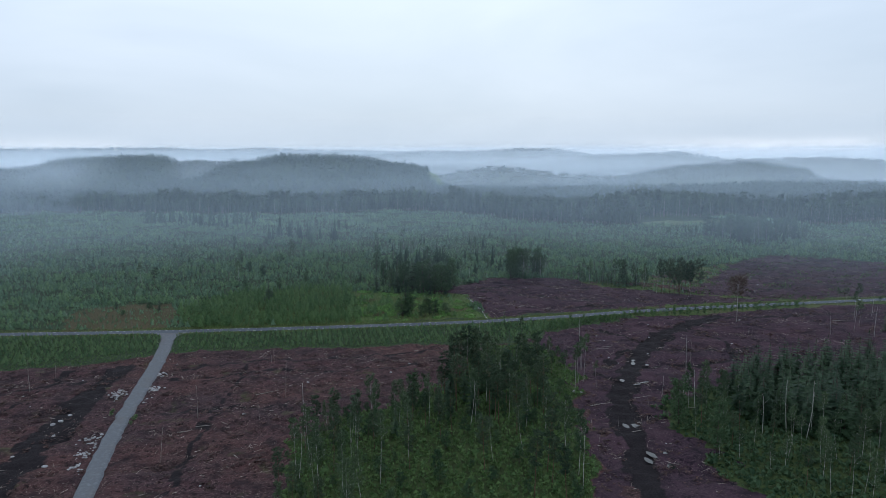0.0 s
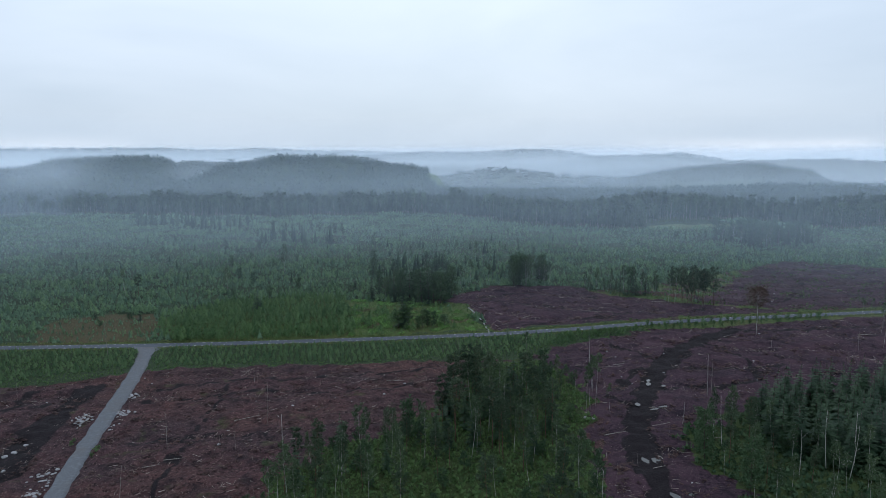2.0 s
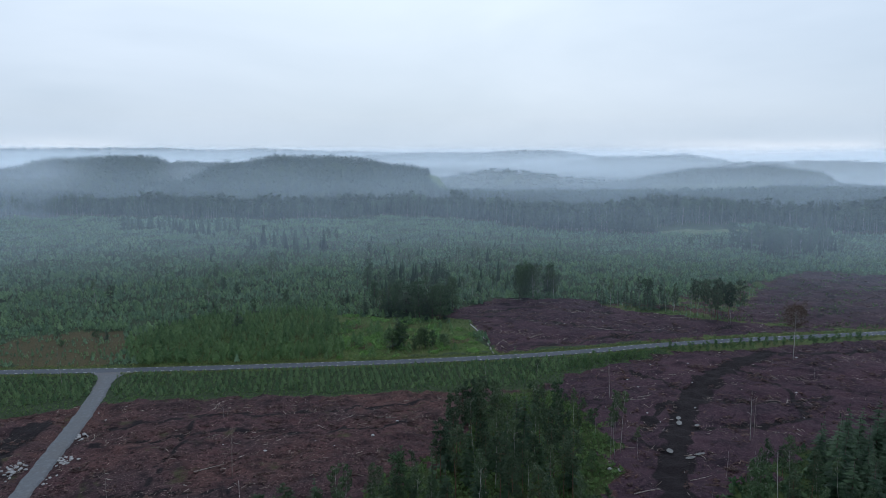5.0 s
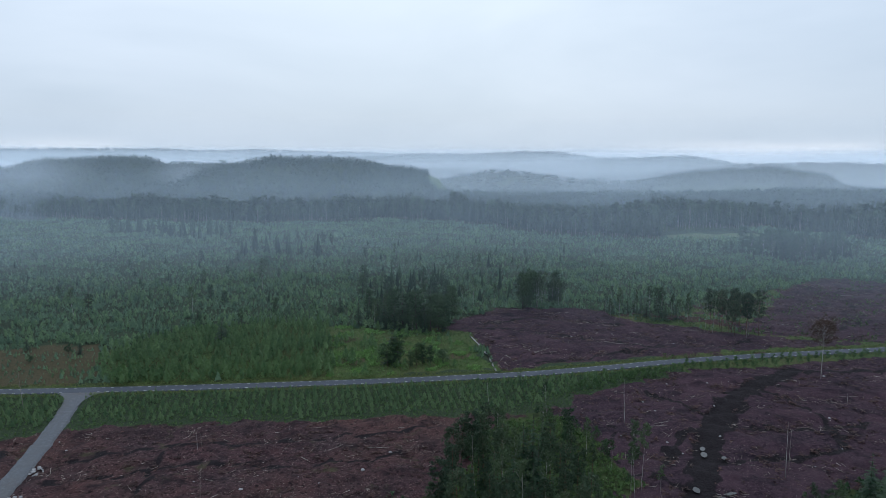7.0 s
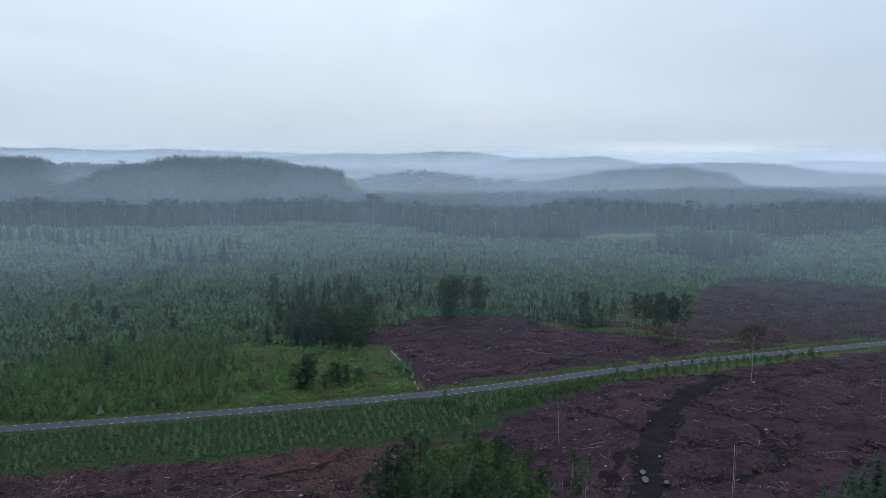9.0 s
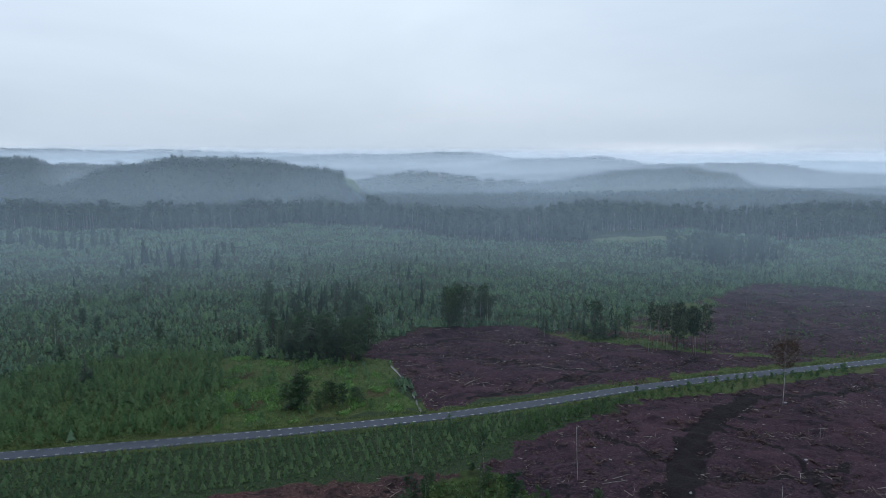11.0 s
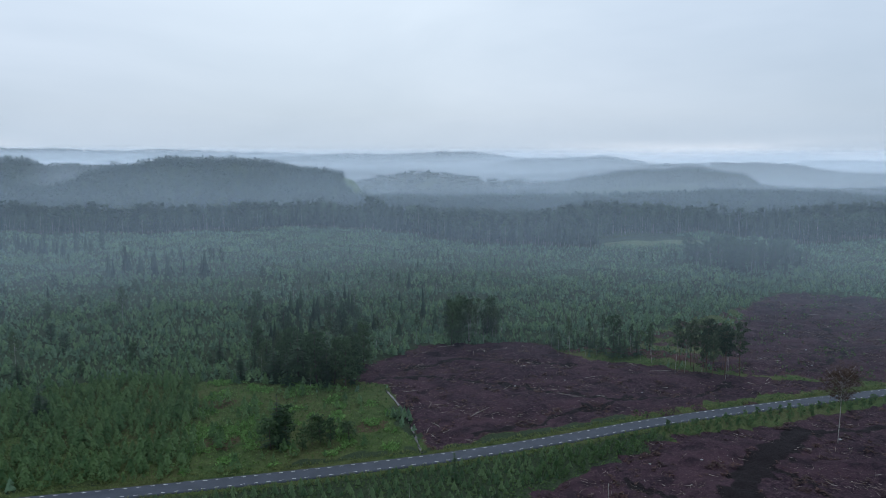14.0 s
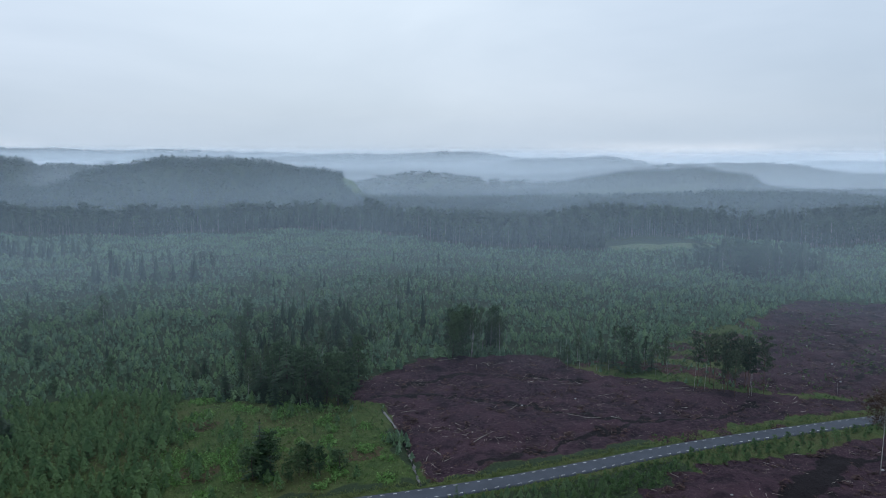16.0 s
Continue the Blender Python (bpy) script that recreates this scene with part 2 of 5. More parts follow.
def stick_material():
    k = Nodes("dead_wood")
    k.place()
    isl = k.geo.outputs["Random Per Island"]
    c = k.ramp(isl, ((0.0, (0.06, 0.045, 0.04)), (0.45, (0.16, 0.12, 0.105)), (0.75, (0.33, 0.28, 0.25)), (1.0, (0.52, 0.48, 0.44))))
    c = k.mix(k.math("MULTIPLY", k.noise(3.0), 0.4), c, (0.09, 0.07, 0.06))
    k.surface(c, 0.85, 0.2)


def water_material():
    k = Nodes("still_water")
    k.surface((0.02, 0.02, 0.02), 0.06, 0.5, k.noise(1.2, 2), 0.03, 0.02)


def mist_material(name, top, density, lump, hue=(0.79, 0.885, 0.995, 1)):
    """Pale sheet in place of mist and air haze: scatters daylight, densest at its middle height, ragged at its rims."""
    k = Nodes(name)
    uv = k.n("ShaderNodeAttribute")
    uv.attribute_name = "lift"
    edge = k.n("ShaderNodeAttribute")
    edge.attribute_name = "rim"
    sq = k.n("ShaderNodeMapping")
    sq.inputs["Scale"].default_value = (1, 1, 2.2)
    k.link(k.place(), sq.inputs["Vector"])
    n1 = k.ramp(k.noise(lump, 4, 0.55, sq.outputs[0]), ((0.3, 0.75), (0.7, 1.0)))
    up = k.ramp(uv.outputs["Fac"], top)
    a = k.math("MULTIPLY", k.math("MULTIPLY", up, n1), k.math("MULTIPLY", edge.outputs["Fac"], density))
    d = k.n("ShaderNodeBsdfDiffuse", Color=hue)
    tr = k.n("ShaderNodeBsdfTranslucent", Color=hue)
    white = k.n("ShaderNodeMixShader", Fac=0.08)
    clear = k.n("ShaderNodeBsdfTransparent")
    mx = k.n("ShaderNodeMixShader")
    k.link(d.outputs[0], white.inputs[1])
    k.link(tr.outputs[0], white.inputs[2])
    k.link(a, mx.inputs[0])
    k.link(clear.outputs[0], mx.inputs[1])
    k.link(white.outputs[0], mx.inputs[2])
    k.link(mx.outputs[0], k.out.inputs[0])


ground_material(), asphalt_material(), gravel_material(), stick_material(), water_material()
leaf_material("spruce_needles", (0.016, 0.040, 0.023), (0.056, 0.100, 0.050))
leaf_material("pine_needles", (0.020, 0.042, 0.026), (0.074, 0.108, 0.060))
leaf_material("birch_leaves", (0.028, 0.054, 0.029), (0.084, 0.125, 0.062))
leaf_material("broad_leaves", (0.022, 0.054, 0.028), (0.075, 0.125, 0.058))
leaf_material("young_spruce", (0.050, 0.100, 0.064), (0.165, 0.262, 0.155))
leaf_material("sown_birch", (0.066, 0.130, 0.066), (0.180, 0.28, 0.135))
leaf_material("row_spruce", (0.036, 0.084, 0.040), (0.140, 0.215, 0.095))
leaf_material("young_birch", (0.046, 0.104, 0.040), (0.135, 0.22, 0.085))
leaf_material("herb_green", (0.070, 0.135, 0.040), (0.19, 0.275, 0.10))
leaf_material("grove_floor", (0.042, 0.090, 0.032), (0.12, 0.19, 0.066))
leaf_material("verge_grass", (0.085, 0.125, 0.04), (0.20, 0.23, 0.09))
leaf_material("far_woods", (0.012, 0.028, 0.018), (0.046, 0.072, 0.038))
leaf_material("edge_leaves", (0.018, 0.042, 0.024), (0.070, 0.105, 0.055))
leaf_material("fern_green", (0.085, 0.19, 0.045), (0.20, 0.34, 0.11))
leaf_material("slash_brown", (0.022, 0.014, 0.015), (0.10, 0.056, 0.050))
leaf_material("bare_crown", (0.045, 0.033, 0.028), (0.10, 0.068, 0.052))
bark_material("pine_bark", (0.07, 0.05, 0.042), (0.17, 0.095, 0.065), 3.0)
bark_material("spruce_bark", (0.05, 0.042, 0.038), (0.11, 0.09, 0.078), 4.0)
bark_material("birch_bark", (0.28, 0.27, 0.26), (0.52, 0.50, 0.48), 5.0, (0.05, 0.045, 0.045))
bark_material("grey_wood", (0.13, 0.115, 0.105), (0.34, 0.31, 0.285), 3.0)
plain_material("edge_bark", (0.10, 0.085, 0.07), (0.30, 0.27, 0.24), 0.6)
plain_material("granite", (0.17, 0.17, 0.178), (0.40, 0.40, 0.41), 1.6)
plain_material("road_paint", (0.62, 0.62, 0.62), (0.82, 0.82, 0.81), 6.0, 0.6)
plain_material("white_render", (0.66, 0.66, 0.64), (0.8, 0.8, 0.78), 0.8)
plain_material("roof_sheet", (0.10, 0.09, 0.09), (0.2, 0.17, 0.16), 0.8)
plain_material("window_glass", (0.03, 0.035, 0.04), (0.06, 0.065, 0.07), 0.8, 0.15, 0.5)

# ---- plan: lines and outlines on the ground ----
ROAD = ((-420, 376), (-300, 352), (-200, 336), (-131, 325), (-96, 319.5), (-60, 314.7), (-24, 311), (13, 307.8), (50, 305.2), (78, 304.2), (98, 304.2),
        (125, 305.8), (148, 308.3), (180, 309.4), (216, 308.8), (247, 308), (299, 307), (380, 303), (520, 292))
LANE = ((-61, 312), (-58.5, 300), (-57, 283), (-56, 262), (-55.5, 236), (-55, 211), (-54, 190), (-52.5, 172), (-51, 155), (-49, 130), (-46, 95), (-42, 60))
TRACK = ((58, 95), (72, 128), (83, 158), (89, 180), (98, 201), (110.5, 219), (123.5, 238), (139, 257), (151, 268), (163, 277), (175, 282), (190, 290))
TRACK_W = ((-76, 120), (-73, 165), (-72, 191), (-71, 214), (-70, 240), (-68, 262))
TRACK_M = ((-38, 130), (-32, 165), (-31, 198), (-25, 230), (-23, 262))
# where the machines drove over the felled ground
TRAILS = (((84, 372), (110, 366), (130, 352), (150, 330), (172, 324), (200, 330)), ((100, 316), (118, 318), (140, 324), (160, 330)), ((96, 380), (118, 386), (140, 380), (160, 366)),
          ((105, 228), (118, 244), (140, 246), (160, 238), (180, 242)), ((160, 276), (166, 270), (167, 256), (164, 238), (155, 224), (143, 225), (123, 225)), ((134, 254), (131, 266), (124, 278)), ((190, 290), (215, 284), (245, 286), (290, 280)),
          )
TRAILS_WEST = (((-48, 258), (-20, 262), (10, 258), (40, 260), (62, 262)), ((-46, 244), (-15, 250), (14, 242), (40, 246)), ((-44, 212), (-28, 216), (-12, 212), (-4, 208)), ((-120, 236), (-96, 240), (-76, 250)),
          ((240, 335), (265, 345), (290, 368), (300, 395), (320, 420)), ((232, 352), (255, 352), (285, 350), (320, 345)), ((-110, 180), (-96, 210), (-88, 240), (-84, 262)), ((104, 214), (95, 222), (92, 236), (100, 252)))
DITCH = ((82.5, 309.5), (84, 325), (85.6, 342), (85.2, 354), (84.3, 363))

CUT_SOUTH = ((-900, -400), (900, -400), (900, 268), (420, 288), (278, 299), (228, 298), (200, 296.5), (172, 297), (150, 296), (139, 293), (115, 284), (100, 276),
             (78, 266), (60, 270), (40, 272.5), (16, 273.5), (-22, 277), (-55, 279), (-82, 271), (-109, 268), (-200, 260), (-900, 250))
CUT_NORTH = ((84, 311.5), (86, 340), (86, 362), (70, 380), (82, 389), (108, 406), (130, 407), (158, 400), (166, 373), (188, 357), (198, 346), (215, 332), (235, 322),
             (248, 316), (185, 317.5), (147, 316.5), (109, 313.5))
CUT_EAST = ((205, 348), (230, 368), (256, 392), (286, 424), (314, 443), (334, 448), (356, 440), (400, 402), (470, 372), (470, 316), (299, 315), (250, 319), (222, 332))
GROVE = ((-14, 118), (-9, 150), (-6, 184), (8, 196), (24, 206), (38, 214), (48, 228), (60, 248), (70, 262), (88, 268), (95, 244), (88, 214), (78, 190), (72, 165), (66, 146), (52, 122), (20, 108))
EAST_WOOD = ((96, 112), (100, 150), (100, 178), (108, 192), (122, 196), (134, 205), (160, 207), (205, 209), (300, 212), (300, 60), (120, 60))
PASTURE = ((-52, 318), (-62, 345), (-58, 372), (-39, 392), (5, 398), (34, 386), (72, 366), (80, 350), (82, 312), (40, 310), (0, 313))
HUMUS = ((84, 300), (80, 262), (92, 236), (84, 200), (70, 160), (60, 110), (420, 110), (420, 302))
DITCHSIDE = ((62, 362), (80, 340), (92, 346), (94, 390), (74, 392))
# open grassy ground between the two clearings
GAP = ((150, 309), (150, 322), (174, 362), (160, 378), (164, 386), (184, 380), (206, 392), (232, 410), (262, 416), (290, 430), (340, 316))
HEATH = ((-64, 320), (-62, 345), (-70, 372), (-92, 378), (-112, 372), (-118, 350), (-108, 328))


def wob(x, y, size, seed, octaves=2):
    """Smooth uneven values about -1 to 1 over the plan."""
    r = np.random.RandomState(seed)
    x, y = np.asarray(x, float), np.asarray(y, float)
    out = np.zeros(np.broadcast(x, y).shape)
    amp = 0.42
    for o in range(octaves):
        for i in range(4):
            a, ph = r.rand() * 6.283, r.rand() * 6.283
            k = 6.283 / size * (0.7 + 0.6 * r.rand())
            out += amp * np.sin(k * (x * np.cos(a) + y * np.sin(a)) + ph + 0.8 * np.sin(k * 0.6 * (y * np.cos(a) - x * np.sin(a)) + ph * 2))
        size, amp = size * 0.45, amp * 0.5
    return out


def inside(x, y, poly, ragged=2.0, seed=3):
    x0, y0 = np.asarray(x, float), np.asarray(y, float)
    px = x0 + ragged * wob(x0, y0, 14, seed, 3)
    py = y0 + ragged * wob(x0, y0, 14, seed + 7, 3)
    res = np.zeros(px.shape, bool)
    j = len(poly) - 1
    for i in range(len(poly)):
        (xi, yi), (xj, yj) = poly[i], poly[j]
        if yi != yj:
            res ^= ((yi > py) != (yj > py)) & (px < (xj - xi) * (py - yi) / (yj - yi) + xi)
        j = i
    return res


def away(x, y, line):
    """Distance from a line on the plan."""
    x, y = np.asarray(x, float), np.asarray(y, float)
    best = np.full(x.shape, 1e9)
    for (ax, ay), (bx, by) in zip(line, line[1:]):
        dx, dy = bx - ax, by - ay
        u = np.clip(((x - ax) * dx + (y - ay) * dy) / (dx * dx + dy * dy), 0, 1)
        best = np.minimum(best, np.hypot(x - ax - u * dx, y - ay - u * dy))
    return best


def sstep(a, b, v):
    u = np.clip((np.asarray(v, float) - a) / (b - a), 0, 1)
    return u * u * (3 - 2 * u)


# x, y, half widths along and across the bearing, height: low swells of the ground
SWELLS = ((720, 800, 190, 130, 13), (290, 735, 190, 62, 3), (480, 730, 120, 60, 1), (60, 900, 130, 60, -3), (292, 1310, 80, 110, 14))
# wooded ridges: distance, half depth, then bearing in degrees and height along the crest
RIDGES = ((1150, 150, ((-8.5, 30), (-6.3, 50), (-5.0, 56), (-3.7, 60), (-2.6, 65), (-1.3, 69), (0.1, 68), (2.3, 67), (3.7, 65), (5.2, 60), (6.7, 55), (8.2, 50), (9.4, 43), (10.0, 24), (11, 5))),
          (1240, 90, ((4.0, 40), (7.4, 52), (8.8, 49), (9.8, 47), (10.7, 40), (11.2, 28), (12.2, 5))),
          (1350, 150, ((-40, 44), (-26, 46), (-19.9, 46), (-18.7, 52), (-18.2, 57), (-17.3, 61), (-15.3, 66), (-12.9, 67), (-11.2, 67), (-10.1, 63), (-9.3, 53), (-8.5, 58), (-7.7, 58), (-6.5, 52), (-5.3, 57), (-3.6, 50))),
          (1750, 130, ((11.2, 10), (13.3, 25), (14.6, 32), (15.8, 33), (17.2, 30), (19.2, 23), (20.4, 15), (22.1, 12), (25.5, 8))),
          (1550, 150, ((22.0, 2), (25.3, 13), (27.3, 27), (29.7, 38), (31.3, 43), (32.8, 44), (33.9, 46), (34.8, 50), (36.0, 46), (37.2, 42), (38.7, 36), (39.2, 26), (39.9, 13), (41.2, 8))),
          (2500, 200, ((26, 10), (30.8, 29), (34.0, 44), (37.8, 49), (42.2, 48), (43.6, 35), (45.6, 18), (47.8, 18), (60, 24))),
          (3000, 220, ((20.0, 20), (21.6, 41), (23.3, 59), (25.0, 64), (27.6, 66), (29.7, 71), (31.3, 62), (32.2, 49), (34.2, 36), (37, 15))),
          (3500, 240, ((0, 40), (4.2, 60), (9.3, 79), (13.7, 80), (17.4, 91), (20.3, 89), (22.5, 68), (23.4, 60), (26.8, 50), (32, 20))),
          (4300, 260, ((-50, 100), (-19.6, 102), (-13.7, 106), (-10.4, 105), (-6.9, 95), (-3.1, 105), (0.9, 95), (5.0, 88), (9.3, 78), (16, 60), (30, 25), (42.2, 20), (43.7, 42), (45.4, 52), (48.6, 47), (60, 40))))
WOOD_X = (-1200, -700, -328, -260, -151, -54, 37, 117, 180, 214, 274, 305, 322, 440, 470, 555, 700, 1000, 1600)
WOOD_Y = (950, 900, 838, 850, 825, 788, 792, 790, 735, 650, 612, 600, 655, 650, 575, 580, 600, 650, 700)


def wood_edge(x):
    return np.interp(x, WOOD_X, WOOD_Y)


def height(x, y):
    """The lie of the land, in metres."""
    x, y = np.asarray(x, float), np.asarray(y, float)
    z = 10 * sstep(380, 640, y) + 8 * sstep(720, 1050, y) - 19 * sstep(950, 1350, y) * sstep(100, 350, x) * (1 - sstep(2000, 2800, y))
    for hx, hy, sx, sy, h in SWELLS:
        b = math.atan2(hx, hy)
        u = (x - hx) * math.cos(b) - (y - hy) * math.sin(b)
        v = (x - hx) * math.sin(b) + (y - hy) * math.cos(b)
        z = z + h * np.exp(-((u / sx) ** 2) ** 1.35 - ((v / sy) ** 2))
    z = z + sstep(900, 1500, y) * 1.5 * wob(x, y, 260, 31)
    far, turn = np.hypot(x, y), np.degrees(np.arctan2(x, y))
    for dist, deep, crest in RIDGES:
        top = np.interp(turn, [c[0] for c in crest], [c[1] for c in crest]) * ((turn > crest[0][0] - 1.5) & (turn < crest[-1][0] + 1.5)) + 1.2 * wob(x, y, 40, 37)
        v = (far - dist) / deep
        z = np.where(y > 600, np.maximum(z, top * np.exp(-np.where(v < 0, 0.75, 0.4) * v * v)), z)
    quiet = sstep(4, 22, away(x, y, ROAD)) * sstep(2.5, 10, away(x, y, LANE))
    z = z + quiet * (0.35 * wob(x, y, 34, 5) + 0.9 * sstep(330, 480, y) * wob(x, y, 70, 6))
    return z


def height1(x, y):
    return float(height(np.array([x]), np.array([y]))[0])


# ---- building hands ----
def mesh_of(name, verts, faces, mats, smooth=False, floats=None, which=None):
    verts, faces = np.asarray(verts, np.float32), np.asarray(faces, np.int32)
    me = bpy.data.meshes.new(name)
    k = faces.shape[1]
    me.vertices.add(len(verts))
    me.vertices.foreach_set("co", verts.ravel())
    me.loops.add(faces.size)
    me.loops.foreach_set("vertex_index", faces.ravel())
    me.polygons.add(len(faces))
    me.polygons.foreach_set("loop_start", np.arange(0, faces.size, k, dtype=np.int32))
    if smooth:
        me.polygons.foreach_set("use_smooth", np.ones(len(faces), bool))
    for m in mats if isinstance(mats, (list, tuple)) else [mats]:
        me.materials.append(MATS[m])
    if which is not None:
        me.polygons.foreach_set("material_index", np.asarray(which, np.int32))
    for key, vals in (floats or {}).items():
        a = me.attributes.new(key, "FLOAT", "POINT")
        a.data.foreach_set("value", np.asarray(vals, np.float32))
    me.update(calc_edges=True)
    return me


def part(name, me, parent, label=""):
    ob = new(name, me)
    ob.parent = parent
    return tagged(ob, label)


def tube(points, radii, sides=6):
    """A tapered stem through points: triangles."""
    P, V, F = [Vector(p) for p in points], [], []
    for i, p in enumerate(P):
        d = (P[min(i + 1, len(P) - 1)] - P[max(i - 1, 0)]).normalized()
        a = d.cross(Vector((0.31, 0.95, 0.05)) if abs(d.z) > 0.5 else Vector((0, 0, 1))).normalized()
        b = d.cross(a)
        for s in range(sides):
            t = 6.2832 * s / sides
            V.append(p + (a * math.cos(t) + b * math.sin(t)) * radii[i])
    for i in range(len(P) - 1):
        for s in range(sides):
            q, r = i * sides + s, i * sides + (s + 1) % sides
            F += [(q, r, r + sides), (q, r + sides, q + sides)]
    for s in range(1, sides - 1):
        F += [(0, s + 1, s), ((len(P) - 1) * sides, (len(P) - 1) * sides + s, (len(P) - 1) * sides + s + 1)]
    return np.array([tuple(v) for v in V], np.float32).reshape(-1, 3), np.array(F, np.int32).reshape(-1, 3)


def joined(pieces):
    V, F, n = [], [], 0
    for v, f in pieces:
        V.append(v)
        F.append(f + n)
        n += len(v)
    return np.concatenate(V), np.concatenate(F)


def leaf_cloud(centres, radii, per, size, squash, rng, droop=0.0):
    """Small loose leaves round each centre."""
    C = np.repeat(np.asarray(centres, float), per, 0)
    R = np.repeat(np.asarray(radii, float), per)[:, None]
    d = rng.normal(size=(len(C), 3))
    d /= np.linalg.norm(d, axis=1)[:, None]
    c = C + d * R * (rng.rand(len(C), 1) ** 0.45) * np.array([1, 1, squash])
    u, v = rng.normal(size=(2, len(C), 3))
    u /= np.linalg.norm(u, axis=1)[:, None]
    v /= np.linalg.norm(v, axis=1)[:, None]
    v[:, 2] -= droop
    s = size * (0.6 + 0.8 * rng.rand(len(C), 1))
    V = np.stack([c + u * s, c + v * s, c - (u + v) * s * 0.6], 1).reshape(-1, 3)
    return V, np.arange(len(V)).reshape(-1, 3)


# ---- ground ----
def spread(lo, fine0, fine1, hi, step, grow):
    mid = list(np.arange(fine0, fine1 + 0.01, step))
    up, s = [], step
    while (up[-1] if up else fine1) < hi:
        s *= grow
        up.append((up[-1] if up else fine1) + s)
    dn, s = [], step
    while (dn[-1] if dn else fine0) > lo:
        s *= grow
        dn.append((dn[-1] if dn else fine0) - s)
    return np.array(dn[::-1] + mid + up)


def build_ground():
    xs, ys = spread(-4800, -125, 280, 4800, 1.5, 1.04), spread(-2500, 120, 410, 4900, 1.5, 1.032)
    X, Y = np.meshgrid(xs, ys)
    x, y = X.ravel(), Y.ravel()
    cut, mud, wood, meadow, heath, brush, humus = (np.zeros(len(x)) for _ in range(7))
    rng = np.random.RandomState(11)
    for s in range(3):
        jx, jy = x + rng.uniform(-0.9, 0.9), y + rng.uniform(-0.9, 0.9)
        g = inside(jx, jy, GROVE, 3) | inside(jx, jy, EAST_WOOD, 3)
        c = (inside(jx, jy, CUT_SOUTH, 1.6) & ~g) | (inside(jx, jy, GAP, 3) & (wob(jx, jy, 22, 19, 3) > 0.05)) | inside(jx, jy, CUT_NORTH, 1.4) | inside(jx, jy, CUT_EAST, 3)
        cut += c / 3
        wood += (g | (jy > wood_edge(jx) - 2)) / 3
        heath += inside(jx, jy, HEATH, 4) / 3
        for px, py, pr in ((31, 364, 4.5), (72, 330, 4.5), (-62, 338, 8), (31, 331, 5)):
            heath += ((np.hypot(jx - px, (jy - py)) + 2 * wob(jx, jy, 6, 15)) < pr) / 3
        road_side = np.interp(jx, [p[0] for p in ROAD], [p[1] for p in ROAD])
        north = (jy > road_side + 5) & ~inside(jx, jy, PASTURE, 2) & ~inside(jx, jy, GAP, 3) & ~inside(jx, jy, DITCHSIDE, 3) & ~inside(jx, jy, HEATH, 4)
        south = (jy < road_side - 5) & ~c & (jy > 250) & (jx < 150)
        brush += ((north | south) & ~c & ~g) / 3
        humus += (inside(jx, jy, HUMUS, 6) | inside(jx, jy, CUT_NORTH, 2) | inside(jx, jy, CUT_EAST, 6)) / 3
    for line, w in ((TRACK, 3.7), (TRACK_W, 4.2), (TRACK_M, 1.0)) + tuple((t, 1.25) for t in TRAILS) + tuple((t, 0.9) for t in TRAILS_WEST):
        d = away(x + 1.5 * wob(x, y, 12, 8), y + 1.5 * wob(x, y, 12, 9), line)
        mud = np.maximum(mud, (1 - sstep(w * 0.6, w * 1.5, d)) * (1.0 if w > 2 else 0.85 if w > 1.2 else 0.75))
    meadow = np.maximum(meadow, ((x > 318) & (x < 405) & (y > 601) & (y < 620)) * 1.0)
    b = np.arctan2(x, y)
    far = np.hypot(x, y)
    meadow = np.maximum(meadow, ((b > 0.175) & (b < 0.36) & (far > 1180) & (far < 1450)) * 1.0)
    wood = wood * (1 - meadow)
    z = height(x, y)
    rough = np.clip(cut, 0, 1)
    rough = rough * sstep(2.5, 5, away(x, y, LANE))
    z = z + rough * (0.24 * wob(x, y, 7, 41, 3) + 0.45 * wob(x, y, 21, 43, 2) + rng.uniform(-0.16, 0.16, len(x))) + (1 - rough) * 0.07 * wob(x, y, 5, 42)
    z = z - 0.3 * mud * (away(x, y, TRACK) < 6) - 0.75 * (1 - sstep(0.5, 2.0, away(x, y, DITCH)))
    z = z - 0.22 * (1 - sstep(3.2, 4.8, away(x, y, ROAD))) - 0.38 * (1 - sstep(2.4, 3.9, away(x, y, LANE)))
    V = np.stack([x, y, z], 1)
    nx, ny = len(xs), len(ys)
    i = (np.arange(ny - 1)[:, None] * nx + np.arange(nx - 1)[None]).ravel()
    F = np.stack([i, i + 1, i + nx + 1, i + nx], 1)
    me = mesh_of("ground", V, F, "ground", True, {"cut": cut, "mud": mud, "wood": wood, "brush": brush, "humus": humus, "meadow": meadow, "heath": heath})
    tagged(new("ground", me), "rolling felled and replanted forest land with bare brown soil and grass", "ground", kind="structure")


build_ground()


def along(line, step, smooth=True):
    """Evenly stepped points and headings on a line, rounded at its bends."""
    P = [np.array(p, float) for p in line]
    if smooth:
        for _ in range(3):
            Q = [P[0]]
            for a, b in zip(P, P[1:]):
                Q += [a * 0.75 + b * 0.25, a * 0.25 + b * 0.75]
            P = Q + [P[-1]]
    P = np.array(P)
    d = np.r_[0, np.cumsum(np.hypot(*np.diff(P, axis=0).T))]
    s = np.arange(0, d[-1], step)
    x, y = np.interp(s, d, P[:, 0]), np.interp(s, d, P[:, 1])
    return x, y, np.arctan2(np.gradient(y), np.gradient(x))


